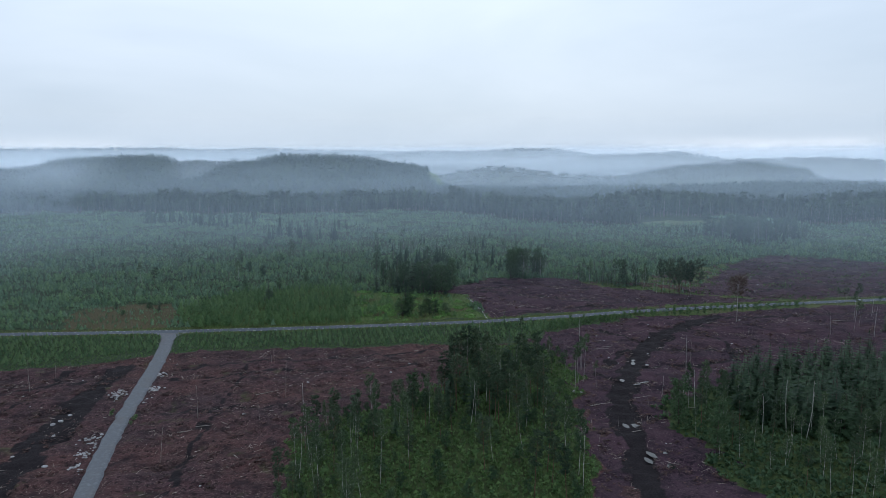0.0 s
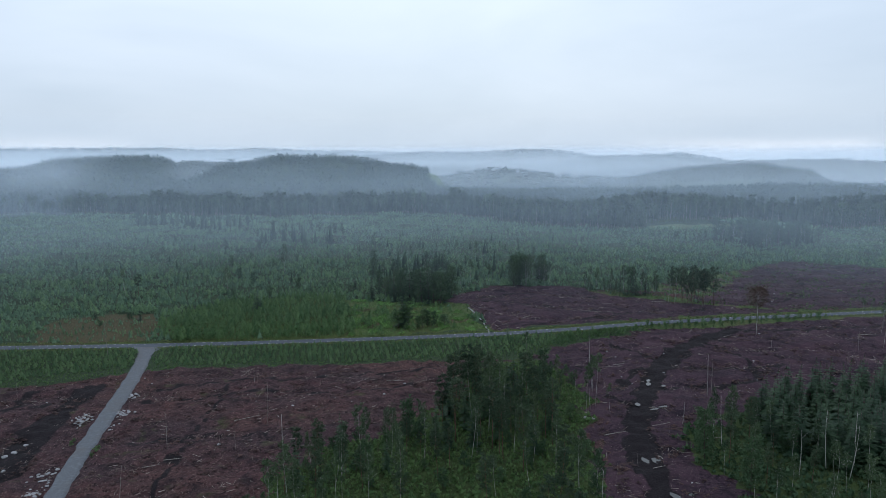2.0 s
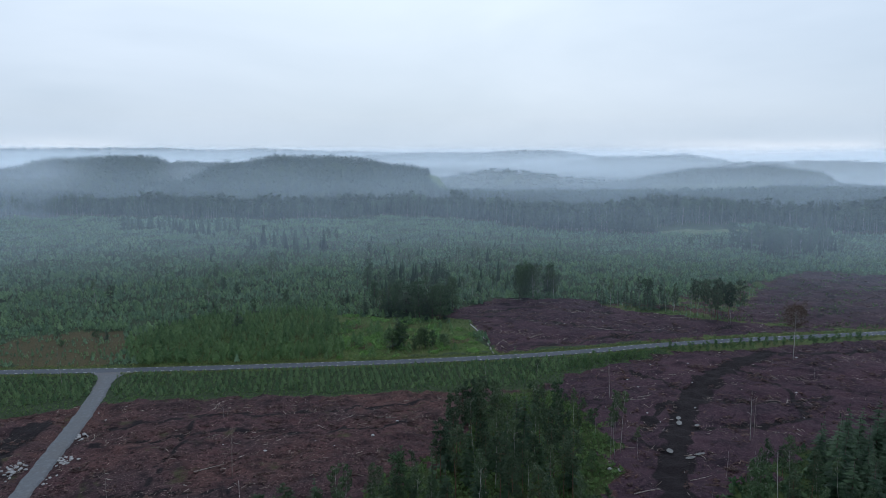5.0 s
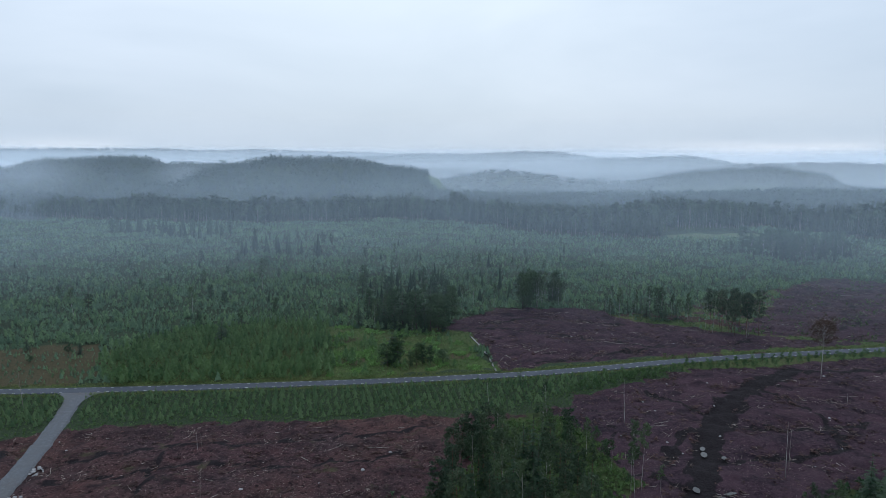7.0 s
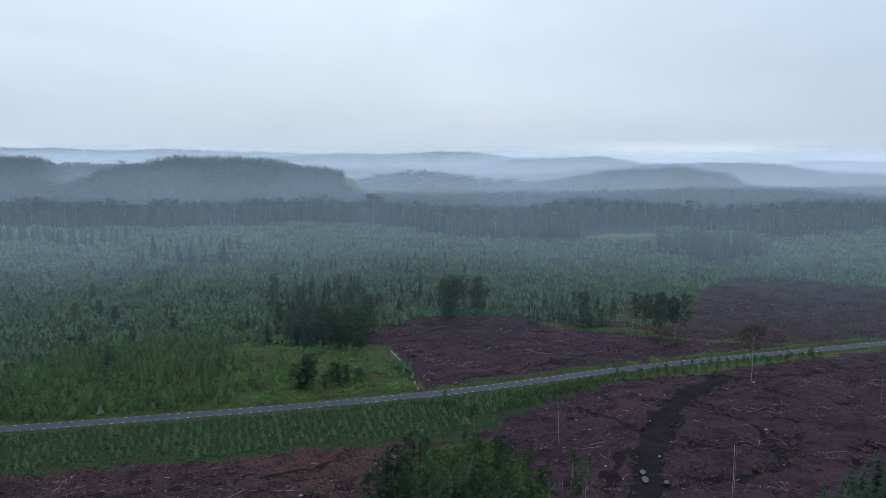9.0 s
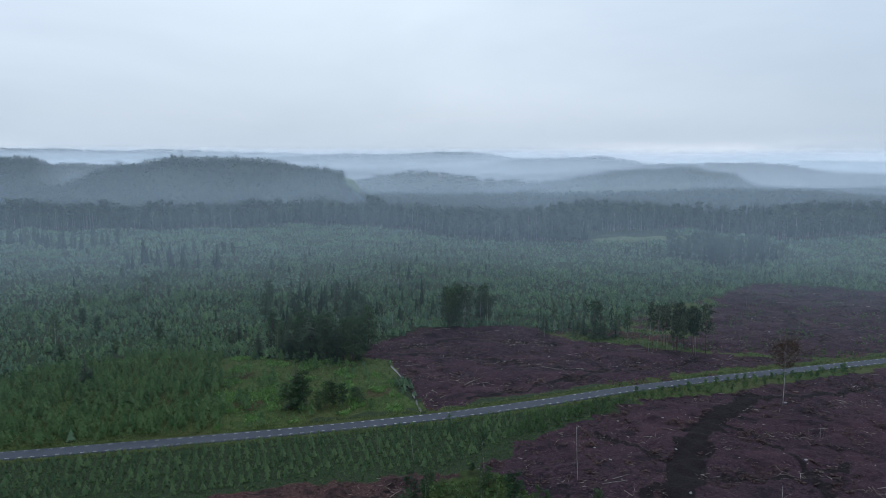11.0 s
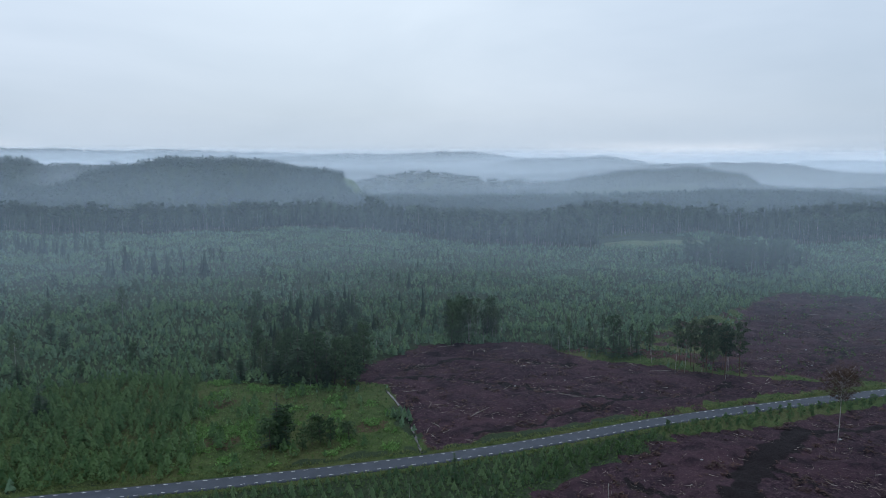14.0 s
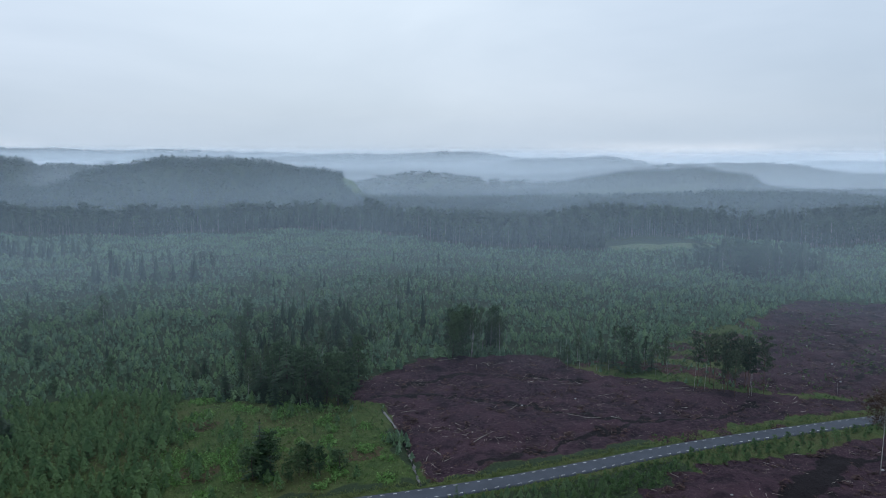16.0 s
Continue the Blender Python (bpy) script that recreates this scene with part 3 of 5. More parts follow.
def strip(name, line, profile, mat, label, ruts=(), ragged=0.0):
    """A road bed: a cross profile of (offset, lift) led along a line."""
    x, y, a = along(line, 1.5)
    n, k = len(x), len(profile)
    V, rut = [], []
    edge = ragged * wob(x, y, 9, 14, 3)
    for j, (o, lift) in enumerate(profile):
        w = o + np.sign(o) * (edge if abs(o) > 1.2 else 0)
        px, py = x - np.sin(a) * w, y + np.cos(a) * w
        V.append(np.stack([px, py, height(x, y) + lift], 1))
        rut.append(np.full(n, 1.0 if j in ruts else 0.0))
    V = np.stack(V, 1).reshape(-1, 3)
    i = (np.arange(n - 1)[:, None] * k + np.arange(k - 1)[None]).ravel()
    me = mesh_of(name, V, np.stack([i, i + k, i + k + 1, i + 1], 1), mat, True, {"rut": np.stack(rut, 1).ravel()})
    return tagged(new(name, me), label, "road", kind="structure")


main_road = strip("road", ROAD, ((-2.95, -0.35), (-2.75, 0.05), (-2.2, 0.075), (0, 0.13), (2.2, 0.075), (2.75, 0.05), (2.95, -0.35)), "asphalt",
                  "narrow grey asphalt country road with dashed white edge lines")
lane = strip("gravel_road", LANE, ((-2.5, -0.4), (-2.15, 0.04), (-1.5, 0.11), (-0.8, 0.07), (0, 0.14), (0.8, 0.07), (1.5, 0.11), (2.15, 0.04), (2.5, -0.4)), "gravel",
             "pale grey gravel forest road joining the asphalt road", (3, 5), 0.25)


def junction():
    """The gravel fan where the lane meets the road."""
    pts = [(-66.5, 313.0), (-63.6, 309.5), (-61.6, 305), (-60.2, 299), (-56.0, 299), (-55.6, 305), (-54.0, 309.0), (-50.5, 311.3)]
    V = [(px, py, 0.085) for px, py in pts] + [(px, py, -0.3) for px, py in pts]
    n = len(pts)
    bm = bmesh.new()
    vs = [bm.verts.new(v) for v in V]
    bm.faces.new(vs[:n])
    for i in range(n):
        j = (i + 1) % n
        bm.faces.new((vs[j], vs[i], vs[i + n], vs[j + n]))
    bmesh.ops.recalc_face_normals(bm, faces=bm.faces)
    me = bpy.data.meshes.new("junction")
    bm.to_mesh(me)
    bm.free()
    me.materials.append(MATS["gravel"])
    tagged(new("gravel_junction", me), "flared pale gravel mouth of the forest road", "road", kind="structure")


junction()


def box_mesh(name, sx, sy, sz, mat):
    bm = bmesh.new()
    bmesh.ops.create_cube(bm, size=1.0, matrix=Matrix.Diagonal((sx, sy, sz, 1)))
    me = bpy.data.meshes.new(name)
    bm.to_mesh(me)
    bm.free()
    me.materials.append(MATS[mat])
    return me


def edge_lines():
    me = box_mesh("edge_dash", 1.0, 0.14, 0.012, "road_paint")
    x, y, a = along(ROAD, 3.0)
    for i in range(len(x)):
        if -150 < x[i] < 310:
            for o in (-2.05, 2.05):
                if o < 0 and abs(x[i] + 58.5) < 4.5:
                    continue
                px, py = x[i] - math.sin(a[i]) * o, y[i] + math.cos(a[i]) * o
                d = part("edge_dash", me, main_road)
                d.matrix_basis = pose(px, py, height1(x[i], y[i]) + 0.086, 0, 0, math.degrees(a[i]))


def ditch_water():
    x, y, a = along(DITCH, 1.5)
    w = 0.30 + 0.2 * wob(x, y, 6, 51, 2)
    V = []
    for o in (-1, -0.4, 0.4, 1):
        V.append(np.stack([x - np.sin(a) * w * o, y + np.cos(a) * w * o, height(x, y) - 0.42 + 0 * x], 1))
    V = np.stack(V, 1).reshape(-1, 3)
    n = len(x)
    i = (np.arange(n - 1)[:, None] * 4 + np.arange(3)[None]).ravel()
    tagged(new("ditch_water", mesh_of("ditch_water", V, np.stack([i, i + 4, i + 5, i + 1], 1), "still_water", True)),
           "still water reflecting the sky in a narrow ditch", "water", kind="structure")


ditch_water()

# ---- trees: shapes ----
def spruce_shape(rng, h=14.0, spread_=2.4, whorls=17, per=7, low=0.08):
    trunk = tube([(0, 0, -0.3), (0, 0, h * 0.5), (0, 0, h * 0.97)], [h * 0.011, h * 0.007, 0.02], 6)
    V = []
    for w in range(whorls):
        u = (w + rng.uniform(-0.3, 0.3)) / whorls
        z = h * (low + (0.97 - low) * u)
        r = spread_ * (1 - u) ** 0.8 * rng.uniform(0.8, 1.15) + 0.12
        for b in range(per if u < 0.75 else 4):
            a = rng.rand() * 6.283
            d, s = np.array([math.cos(a), math.sin(a), 0]), np.array([-math.sin(a), math.cos(a), 0])
            L = r * rng.uniform(0.7, 1.15)
            if rng.rand() < 0.08:
                continue
            for k in range(4):
                t0, t1 = k / 4, (k + 1.15) / 4
                drop = lambda t: np.array([0, 0, -L * (0.42 * t - 0.16 * t * t)])
                p0, p1 = np.array([0, 0, z]) + d * L * t0 + drop(t0), np.array([0, 0, z]) + d * L * t1 + drop(t1)
                wd = L * 0.30 * (1.1 - t0) + 0.10
                for sg in (-1, 1):
                    q = (p0 + p1) / 2 + s * sg * wd * rng.uniform(0.8, 1.4) + d * L * 0.12 + np.array([0, 0, -0.16 * L * rng.rand()])
                    V += [p0, p1, q]
    V += [(0.1, 0, h * 0.95), (-0.1, 0.06, h * 0.95), (0, 0, h * 1.02), (0, 0.12, h * 0.93), (0, -0.12, h * 0.93), (0.02, 0, h)]
    V = np.array(V)
    return trunk, (V, np.arange(len(V)).reshape(-1, 3))


def limb_tree(rng, h, low, reach, limbs, clump, per, size, trunk_r, rise=0.3, bend=0.02, squash=0.6, shape=None, droop=0.0):
    bx, by = rng.normal(0, bend * h, 2)
    line = lambda t: np.array([bx * t * t, by * math.sin(t * 2.4), h * t])
    ts = np.linspace(0, 1, 7)
    pts = [line(t) for t in ts]
    pts[0][2] = -0.3
    pieces = [tube(pts, [trunk_r * (1 - 0.88 * t) for t in ts], 6)]
    C, R = [], []
    for i in range(limbs):
        t = low + (0.98 - low) * ((i + rng.rand()) / limbs)
        u = (t - low) / (1 - low)
        f = shape(u) if shape else math.sin(0.35 + 2.6 * u) ** 0.7 if 0 < 0.35 + 2.6 * u < 3.14 else 0.3
        L = reach * f * rng.uniform(0.6, 1.2)
        a = rng.rand() * 6.283
        d = np.array([math.cos(a), math.sin(a), rise * rng.uniform(0.3, 1.4)])
        p = line(t)
        e = p + d * L
        pieces.append(tube([p, e], [trunk_r * 0.26 * (1.1 - u), 0.02], 3))
        for q in (0.55, 0.8, 1.0):
            C.append(p + d * L * q + rng.normal(0, 0.12 * L, 3))
            R.append(clump * rng.uniform(0.6, 1.25) * (0.7 + 0.3 * q))
    return joined(pieces), leaf_cloud(C, R, per, size, squash, rng, droop)


def pine_shape(rng):
    return limb_tree(rng, 20, 0.48, 2.3, 34, 0.8, 14, 0.29, 0.15, 0.2, 0.012, 0.6)


def full_pine_shape(rng):
    return limb_tree(rng, 20, 0.42, 2.9, 40, 1.0, 19, 0.27, 0.14, 0.2, 0.012, 0.7, lambda u: 0.55 + 0.5 * math.sin(3.0 * u))


def birch_shape(rng):
    return limb_tree(rng, 16, 0.36, 1.9, 28, 0.75, 14, 0.21, 0.075, 0.8, 0.03, 1.1, lambda u: (1 - u) ** 0.6 * 0.9 + 0.15, 0.5)


def thin_birch_shape(rng):
    return limb_tree(rng, 15, 0.62, 1.5, 14, 0.6, 13, 0.2, 0.06, 0.9, 0.035, 1.1, lambda u: (1 - u) ** 0.5 * 0.8 + 0.2, 0.5)


def leafy_shape(rng):
    return limb_tree(rng, 10, 0.10, 2.4, 38, 0.85, 14, 0.24, 0.14, 0.5, 0.02, 0.85, lambda u: (1.0 - 0.75 * u) * (0.6 + u))


def bush_shape(rng):
    return limb_tree(rng, 4, 0.05, 1.5, 18, 0.5, 12, 0.19, 0.06, 0.6, 0.03, 0.9, lambda u: (1.0 - 0.6 * u))


def dead_shape(rng, stubs=9, h=13):
    bx, by = rng.normal(0, 0.35, 2)
    ts = np.linspace(0, 1, 6)
    line = lambda t: np.array([bx * t * t, by * math.sin(2 * t), h * t])
    pts = [line(t) for t in ts]
    pts[0][2] = -0.3
    pieces = [tube(pts, [0.085 * (1 - 0.7 * t) for t in ts], 6)]
    for i in range(stubs):
        t, a = rng.uniform(0.3, 0.98), rng.rand() * 6.283
        p = line(t)
        e = p + np.array([math.cos(a), math.sin(a), rng.uniform(-0.2, 0.9)]) * rng.uniform(0.4, 1.5)
        pieces.append(tube([p, e], [0.028, 0.012], 3))
    return joined(pieces), None


def bare_pine_shape(rng):
    """A tall stem with a wide thin top of reddish twigs."""
    return limb_tree(rng, 20, 0.55, 4.6, 70, 1.1, 22, 0.2, 0.13, 0.9, 0.012, 0.7)


KINDS = {
    "spruce": (spruce_shape, 14, 5, "spruce_bark", "spruce_needles", "dark green spruce with drooping tiers of branches", "spruce"),
    "pine": (pine_shape, 20, 5, "pine_bark", "pine_needles", "tall pine with a bare reddish trunk and high dark crown", "pine"),
    "birch": (birch_shape, 16, 5, "birch_bark", "birch_leaves", "slender birch with a white trunk and loose green crown", "birch"),
    "thin_birch": (thin_birch_shape, 15, 4, "birch_bark", "birch_leaves", "thin pale birch with leaves only at the top", "birch"),
    "leafy_tree": (leafy_shape, 10, 4, "spruce_bark", "broad_leaves", "dense dark green broadleaf tree in the clearing", "tree"),
    "full_pine": (full_pine_shape, 20, 3, "pine_bark", "pine_needles", "full dark pine with bare lower trunk at the clearing", "pine"),
    "verge_bush": (bush_shape, 4, 3, "spruce_bark", "young_birch", "light green broadleaf scrub on the road verge", "bush"),
    "bush": (bush_shape, 4, 4, "spruce_bark", "broad_leaves", "low bushy green shrub on rough ground", "bush"),
    "dead_tree": (dead_shape, 13, 5, "grey_wood", None, "bare grey dead trunk still standing on felled ground", "dead tree"),
    "dead_birch": (lambda r: dead_shape(r, 5), 13, 3, "birch_bark", None, "leafless white birch stem still standing on felled ground", "dead tree"),
    "high_stump": (lambda r: dead_shape(r, 1), 13, 3, "grey_wood", None, "tall sawn-off grey stump on felled ground", "stump"),
    "thin_crowned_tree": (bare_pine_shape, 21, 1, "birch_bark", "bare_crown", "tall lone tree with sparse reddish-brown crown beside the road", "tree"),
}
FIRST, FAR_SPRUCES = {}, []


def plant(kind, x, y, h, turn=None, lean=0.0, fat=1.0, group="", label=""):
    if kind == "spruce" and y > 425:
        FAR_SPRUCES.append((x, y, h))
        return
    shape, h0, variants, bark, leaves, text, cat = KINDS[kind]
    v = random.randrange(variants)
    s = h / h0
    m = pose(x, y, height1(x, y), lean * random.uniform(-1, 1), lean * random.uniform(-1, 1), random.uniform(0, 360) if turn is None else turn) @ Matrix.Diagonal((s * fat, s * fat, s, 1))
    if (kind, v) in FIRST:
        first = FIRST[kind, v]
        ob = copy_thing(first, m @ Matrix.Diagonal((1 / first.scale[0], 1 / first.scale[1], 1 / first.scale[2], 1)))
    else:
        trunk, crown = shape(np.random.RandomState(100 + 13 * v + 7 * len(kind)))
        ob = new(kind)
        part("trunk", mesh_of("trunk", *trunk, bark, True), ob)
        if crown is not None:
            part("crown", mesh_of("crown", *crown, leaves), ob)
        tagged(ob, text, cat, group)
        FIRST[kind, v] = ob
        ob.matrix_basis = m
        return ob
    if group:
        ob["group"] = group
    if label:
        ob["label"] = label
    return ob


def free_spots(poly, gap, seed, count=None, ragged=1.0):
    """Uneven spots inside an outline, no two nearer than gap."""
    r = np.random.RandomState(seed)
    xs, ys = [p[0] for p in poly], [p[1] for p in poly]
    cand = np.stack([r.uniform(min(xs), max(xs), 6000), r.uniform(min(ys), max(ys), 6000)], 1)
    cand = cand[inside(cand[:, 0], cand[:, 1], poly, ragged)]
    got = []
    for c in cand:
        if all((c[0] - g[0]) ** 2 + (c[1] - g[1]) ** 2 > gap * gap for g in got):
            got.append(c)
            if count and len(got) >= count:
                break
    return got


random.seed(5)
# the grove in the felled area: pines at its back, birches and pines in front
GROVE_BACK = ((40, 198), (44, 218), (56, 224), (68, 220), (74, 208), (72, 196), (64, 184), (48, 182))
GROVE_NORTH = ((46, 224), (50, 240), (62, 250), (80, 250), (88, 236), (84, 218), (74, 218), (58, 228))
GROVE_WEST = ((-3, 178), (6, 192), (20, 196), (32, 203), (42, 208), (40, 192), (30, 182), (12, 176))
GROVE_FRONT = ((-9, 130), (-6, 160), (-2, 184), (14, 184), (34, 184), (50, 182), (66, 180), (64, 150), (56, 134), (46, 142), (14, 142), (2, 128))
for x, y in free_spots(GROVE_BACK, 4.3, 1):
    k = random.choices(("pine", "spruce", "birch", "thin_birch"), (5, 3, 2, 1))[0]
    plant(k, x, y, random.uniform(14.5, 19) if k != "spruce" else random.uniform(11, 17), lean=2, group="trees of the grove")
for poly, gap, lo, hi, seed in ((GROVE_NORTH, 5.4, 5, 13, 31), (GROVE_WEST, 4.6, 9, 14, 32)):
    for x, y in free_spots(poly, gap, seed):
        plant(random.choices(("pine", "leafy_tree", "birch", "thin_birch", "spruce"), (3, 2, 4, 3, 2))[0], x, y, random.uniform(lo, hi), lean=3, group="trees of the grove")
plant("pine", 52, 221, 20, group="trees of the grove")
plant("pine", 57, 213, 19.5, group="trees of the grove")
plant("spruce", 66, 219, 19, group="trees of the grove")
for x, y in free_spots(GROVE_FRONT, 6.4, 2):
    if 16 < x < 52 and 138 < y < 178 and random.random() < 0.78:
        continue
    k = random.choices(("pine", "birch", "thin_birch", "dead_birch"), (7, 4, 2, 1))[0]
    plant(k, x, y, random.uniform(11, 18), lean=3, group="trees of the grove")
for x, y, h in ((86, 209, 14.3), (88, 211, 15), (91, 214, 17), (89, 226, 8), (93, 208, 9)):
    plant("thin_birch", x, y, h, lean=2, group="birches beside the grove")
plant("thin_birch", -4, 155, 18, group="trees of the grove")
# dense spruce stand east of the mud track, birches and pines along its rim
for x, y in free_spots(((124, 176), (138, 201), (160, 203), (206, 206), (206, 176), (176, 158), (160, 150), (132, 158)), 4.0, 4):
    plant("spruce", x, y, random.uniform(11.5, 16), fat=random.uniform(1.1, 1.6), group="dense spruce stand")
for x, y, h in ((146, 199, 15), (156, 198, 14.5), (150, 194, 15), (174, 201, 15), (193, 204, 15.5), (138, 190, 14), (165, 199, 14), (184, 203, 15)):
    plant("spruce", x, y, h, fat=1.4, group="dense spruce stand")
for x, y in free_spots(((101, 150), (103, 178), (112, 191), (124, 192), (128, 178), (136, 160), (164, 152), (154, 122), (114, 120)), 5.4, 5):
    k = random.choices(("pine", "birch", "thin_birch", "leafy_tree", "dead_birch"), (2, 4, 3, 2, 1))[0]
    plant(k, x, y, random.uniform(9, 15), lean=3, group="mixed trees at the spruce stand")
for x, y in free_spots(((226, 205), (232, 262), (262, 285), (330, 280), (330, 205)), 8.5, 6):
    k = random.choices(("thin_birch", "spruce", "pine", "dead_birch"), (4, 2, 1, 3))[0]
    plant(k, x, y, random.uniform(9, 15), lean=4, group="scattered trees by the road")
# north of the road: lone trees and groups
plant("thin_crowned_tree", 193.5, 280.5, 21.5)
plant("spruce", 85.5, 291, 9.5, fat=0.8, label="small dark spruce on the grass verge beside the road")
for x, y, h, k in ((-20, 364.5, 12.5, "spruce"), (-35, 402, 11.4, "spruce"), (-73, 360, 6.2, "spruce"), (-95, 368, 5.9, "spruce"), (-18.5, 366, 7, "spruce"),
                   (46, 325, 15, "spruce"), (48.5, 326, 11, "leafy_tree"), (44, 323, 8, "bush"), (55, 323, 8.2, "leafy_tree"), (60, 321.5, 7.4, "leafy_tree"), (65, 323, 5.1, "bush"), (52, 320, 6, "leafy_tree"),
                   (57.5, 324, 7.5, "leafy_tree"), (-16, 406, 6, "leafy_tree"), (6, 411, 6.4, "spruce"), (38, 387, 13, "spruce"), (31, 412, 10, "spruce"), (-94, 423, 15, "thin_birch"), (-87, 421, 13, "pine"),
                   (-40, 420, 14, "birch"), (-10, 470, 17, "birch"), (-78, 362, 3.5, "bush"), (-54, 371, 4, "bush"), (-88, 352, 3, "bush"), (72, 369, 16.5, "leafy_tree"), (63, 373, 18, "leafy_tree"),
                   (57, 377, 19, "spruce"), (49, 381, 14.5, "spruce"), (67, 378, 15, "spruce"), (76, 374, 12, "leafy_tree")):
    plant(k, x, y, h, fat=1.6 if k == "spruce" else 1.3, group="lone trees north of the road")
for x, y in free_spots(((44, 384), (52, 400), (84, 398), (82, 384), (78, 372), (66, 366), (56, 370)), 4.6, 8):
    k = random.choices(("leafy_tree", "spruce", "birch"), (4, 4, 2))[0]
    plant(k, x, y, random.uniform(7, 16), fat=1.1, group="dark trees at the pasture's edge")
for x, y in free_spots(((122, 406), (126, 420), (146, 416), (144, 404)), 3.2, 9):
    plant(random.choice(("birch", "leafy_tree", "thin_birch")), x, y, random.uniform(11, 18), fat=random.uniform(0.8, 1.2), group="trees at the clearing's edge")
for x, y in free_spots(((158, 384), (164, 398), (186, 388), (198, 376), (190, 364), (172, 372)), 4.2, 10):
    plant(random.choice(("birch", "spruce", "leafy_tree", "thin_birch")), x, y, random.uniform(7, 15), fat=random.uniform(0.85, 1.25), group="trees at the clearing's edge")
for x, y in free_spots(((195, 337), (195, 354), (209, 353), (209, 336)), 4.2, 12):
    plant("full_pine", x, y, random.uniform(15, 20.5), fat=random.uniform(0.8, 0.98), group="pine clump at the clearing's edge")
for x, y, h in ((189, 347, 15), (191.5, 345, 17), (202, 336, 15), (204, 337, 14), (188, 360, 11), (91, 408, 14), (98, 412, 15), (108, 409, 13), (199, 345, 6)):
    plant("thin_birch", x, y, h, group="birches at the clearing's edge")
for x, y in free_spots(((42, 392), (46, 480), (92, 474), (86, 402), (66, 398)), 6.5, 18):
    plant(random.choices(("spruce", "leafy_tree", "birch"), (5, 3, 1))[0], x, y, random.uniform(6, 13), fat=1.2, group="dark trees at the pasture's edge")
# spindly stand far out in the plantation
for x, y in free_spots(((-30, 560), (-24, 598), (8, 594), (36, 588), (38, 568), (0, 566)), 7.5, 13):
    plant(random.choice(("spruce", "pine", "spruce")), x, y, random.uniform(11, 18), fat=0.6, group="tall thin trees in the plantation")
for x, y in free_spots(((-160, 720), (-150, 740), (-60, 690), (-40, 670), (-70, 668), (-130, 700)), 7.5, 14):
    plant(random.choice(("spruce", "leafy_tree")), x, y, random.uniform(9, 15), fat=0.8, group="tall thin trees in the plantation")
for x, y in free_spots(((306, 552), (316, 560), (338, 546), (368, 548), (418, 538), (410, 506), (372, 490), (340, 504), (334, 530)), 6.2, 15):
    plant(random.choice(("leafy_tree", "birch", "leafy_tree", "spruce")), x, y, random.uniform(10, 19) if x > 336 else random.uniform(5, 9), fat=1.4, group="grove at the far meadow")
for x, y in free_spots(((80, 420), (60, 560), (150, 520), (150, 430)), 14, 16):
    plant(random.choice(("thin_birch", "birch", "spruce")), x, y, random.uniform(7, 13), group="lone trees in the plantation")

for x, y in free_spots(((-110, 400), (-170, 560), (-60, 660), (170, 620), (230, 560), (180, 420), (90, 415), (40, 410), (-50, 400)), 21, 17):
    plant(random.choice(("leafy_tree", "spruce", "spruce", "birch")), x, y, random.uniform(4, 8), fat=1.2, group="lone trees in the plantation")

# standing dead stems and high stumps on the felled ground
STEMS_WEST = ((-71, 298, 13.9, 'dead_tree'), (-14, 257, 5.5, 'dead_birch'), (-13, 257.5, 4.5, 'dead_tree'), (-8, 219, 12.9, 'dead_tree'), (-20, 209, 4, 'high_stump'), (-15, 201, 6.2, 'dead_tree'),
              (-33, 206, 10, 'dead_tree'), (-87, 255, 8, 'dead_tree'), (84, 259, 12.6, 'thin_birch'), (106, 254, 13.5, 'dead_birch'), (95, 227, 12.5, 'thin_birch'), (96, 228, 12, 'thin_birch'),
              (71, 277, 8, 'dead_birch'), (56, 281, 5, 'high_stump'), (62, 279, 9, 'dead_tree'), (100, 186, 4, 'high_stump'), (84, 172, 4, 'high_stump'), (101, 150, 6, 'dead_birch'),
              (118, 196, 6, 'dead_birch'), (-38, 178, 9, 'dead_tree'), (-90, 240, 11, 'dead_tree'), (75, 165, 5, 'high_stump'), (110, 196, 7, 'dead_birch'), (114, 190, 8, 'dead_birch'))
STEMS_EAST = ((129, 214, 14.7, 'dead_birch'), (133, 218, 11, 'dead_tree'), (178, 272, 3.6, 'high_stump'), (183, 260, 3.1, 'high_stump'), (182, 255, 4.9, 'dead_birch'), (184, 256, 4.4, 'high_stump'),
              (150, 296, 3.7, 'high_stump'), (261, 297, 9.9, 'thin_birch'), (265, 296, 9.9, 'thin_birch'), (219, 252, 8.4, 'dead_birch'), (194, 230, 6.5, 'high_stump'), (213, 254, 3, 'high_stump'),
              (196, 297, 3, 'high_stump'), (286, 402, 7, 'high_stump'), (262, 410, 7, 'high_stump'), (258, 418, 4, 'high_stump'), (233, 330, 6, 'dead_birch'), (222, 334, 3, 'high_stump'))
for x, y, h, k in STEMS_WEST + STEMS_EAST:
    plant(k, x, y, h, lean=3, group="stems kept on the felled ground")

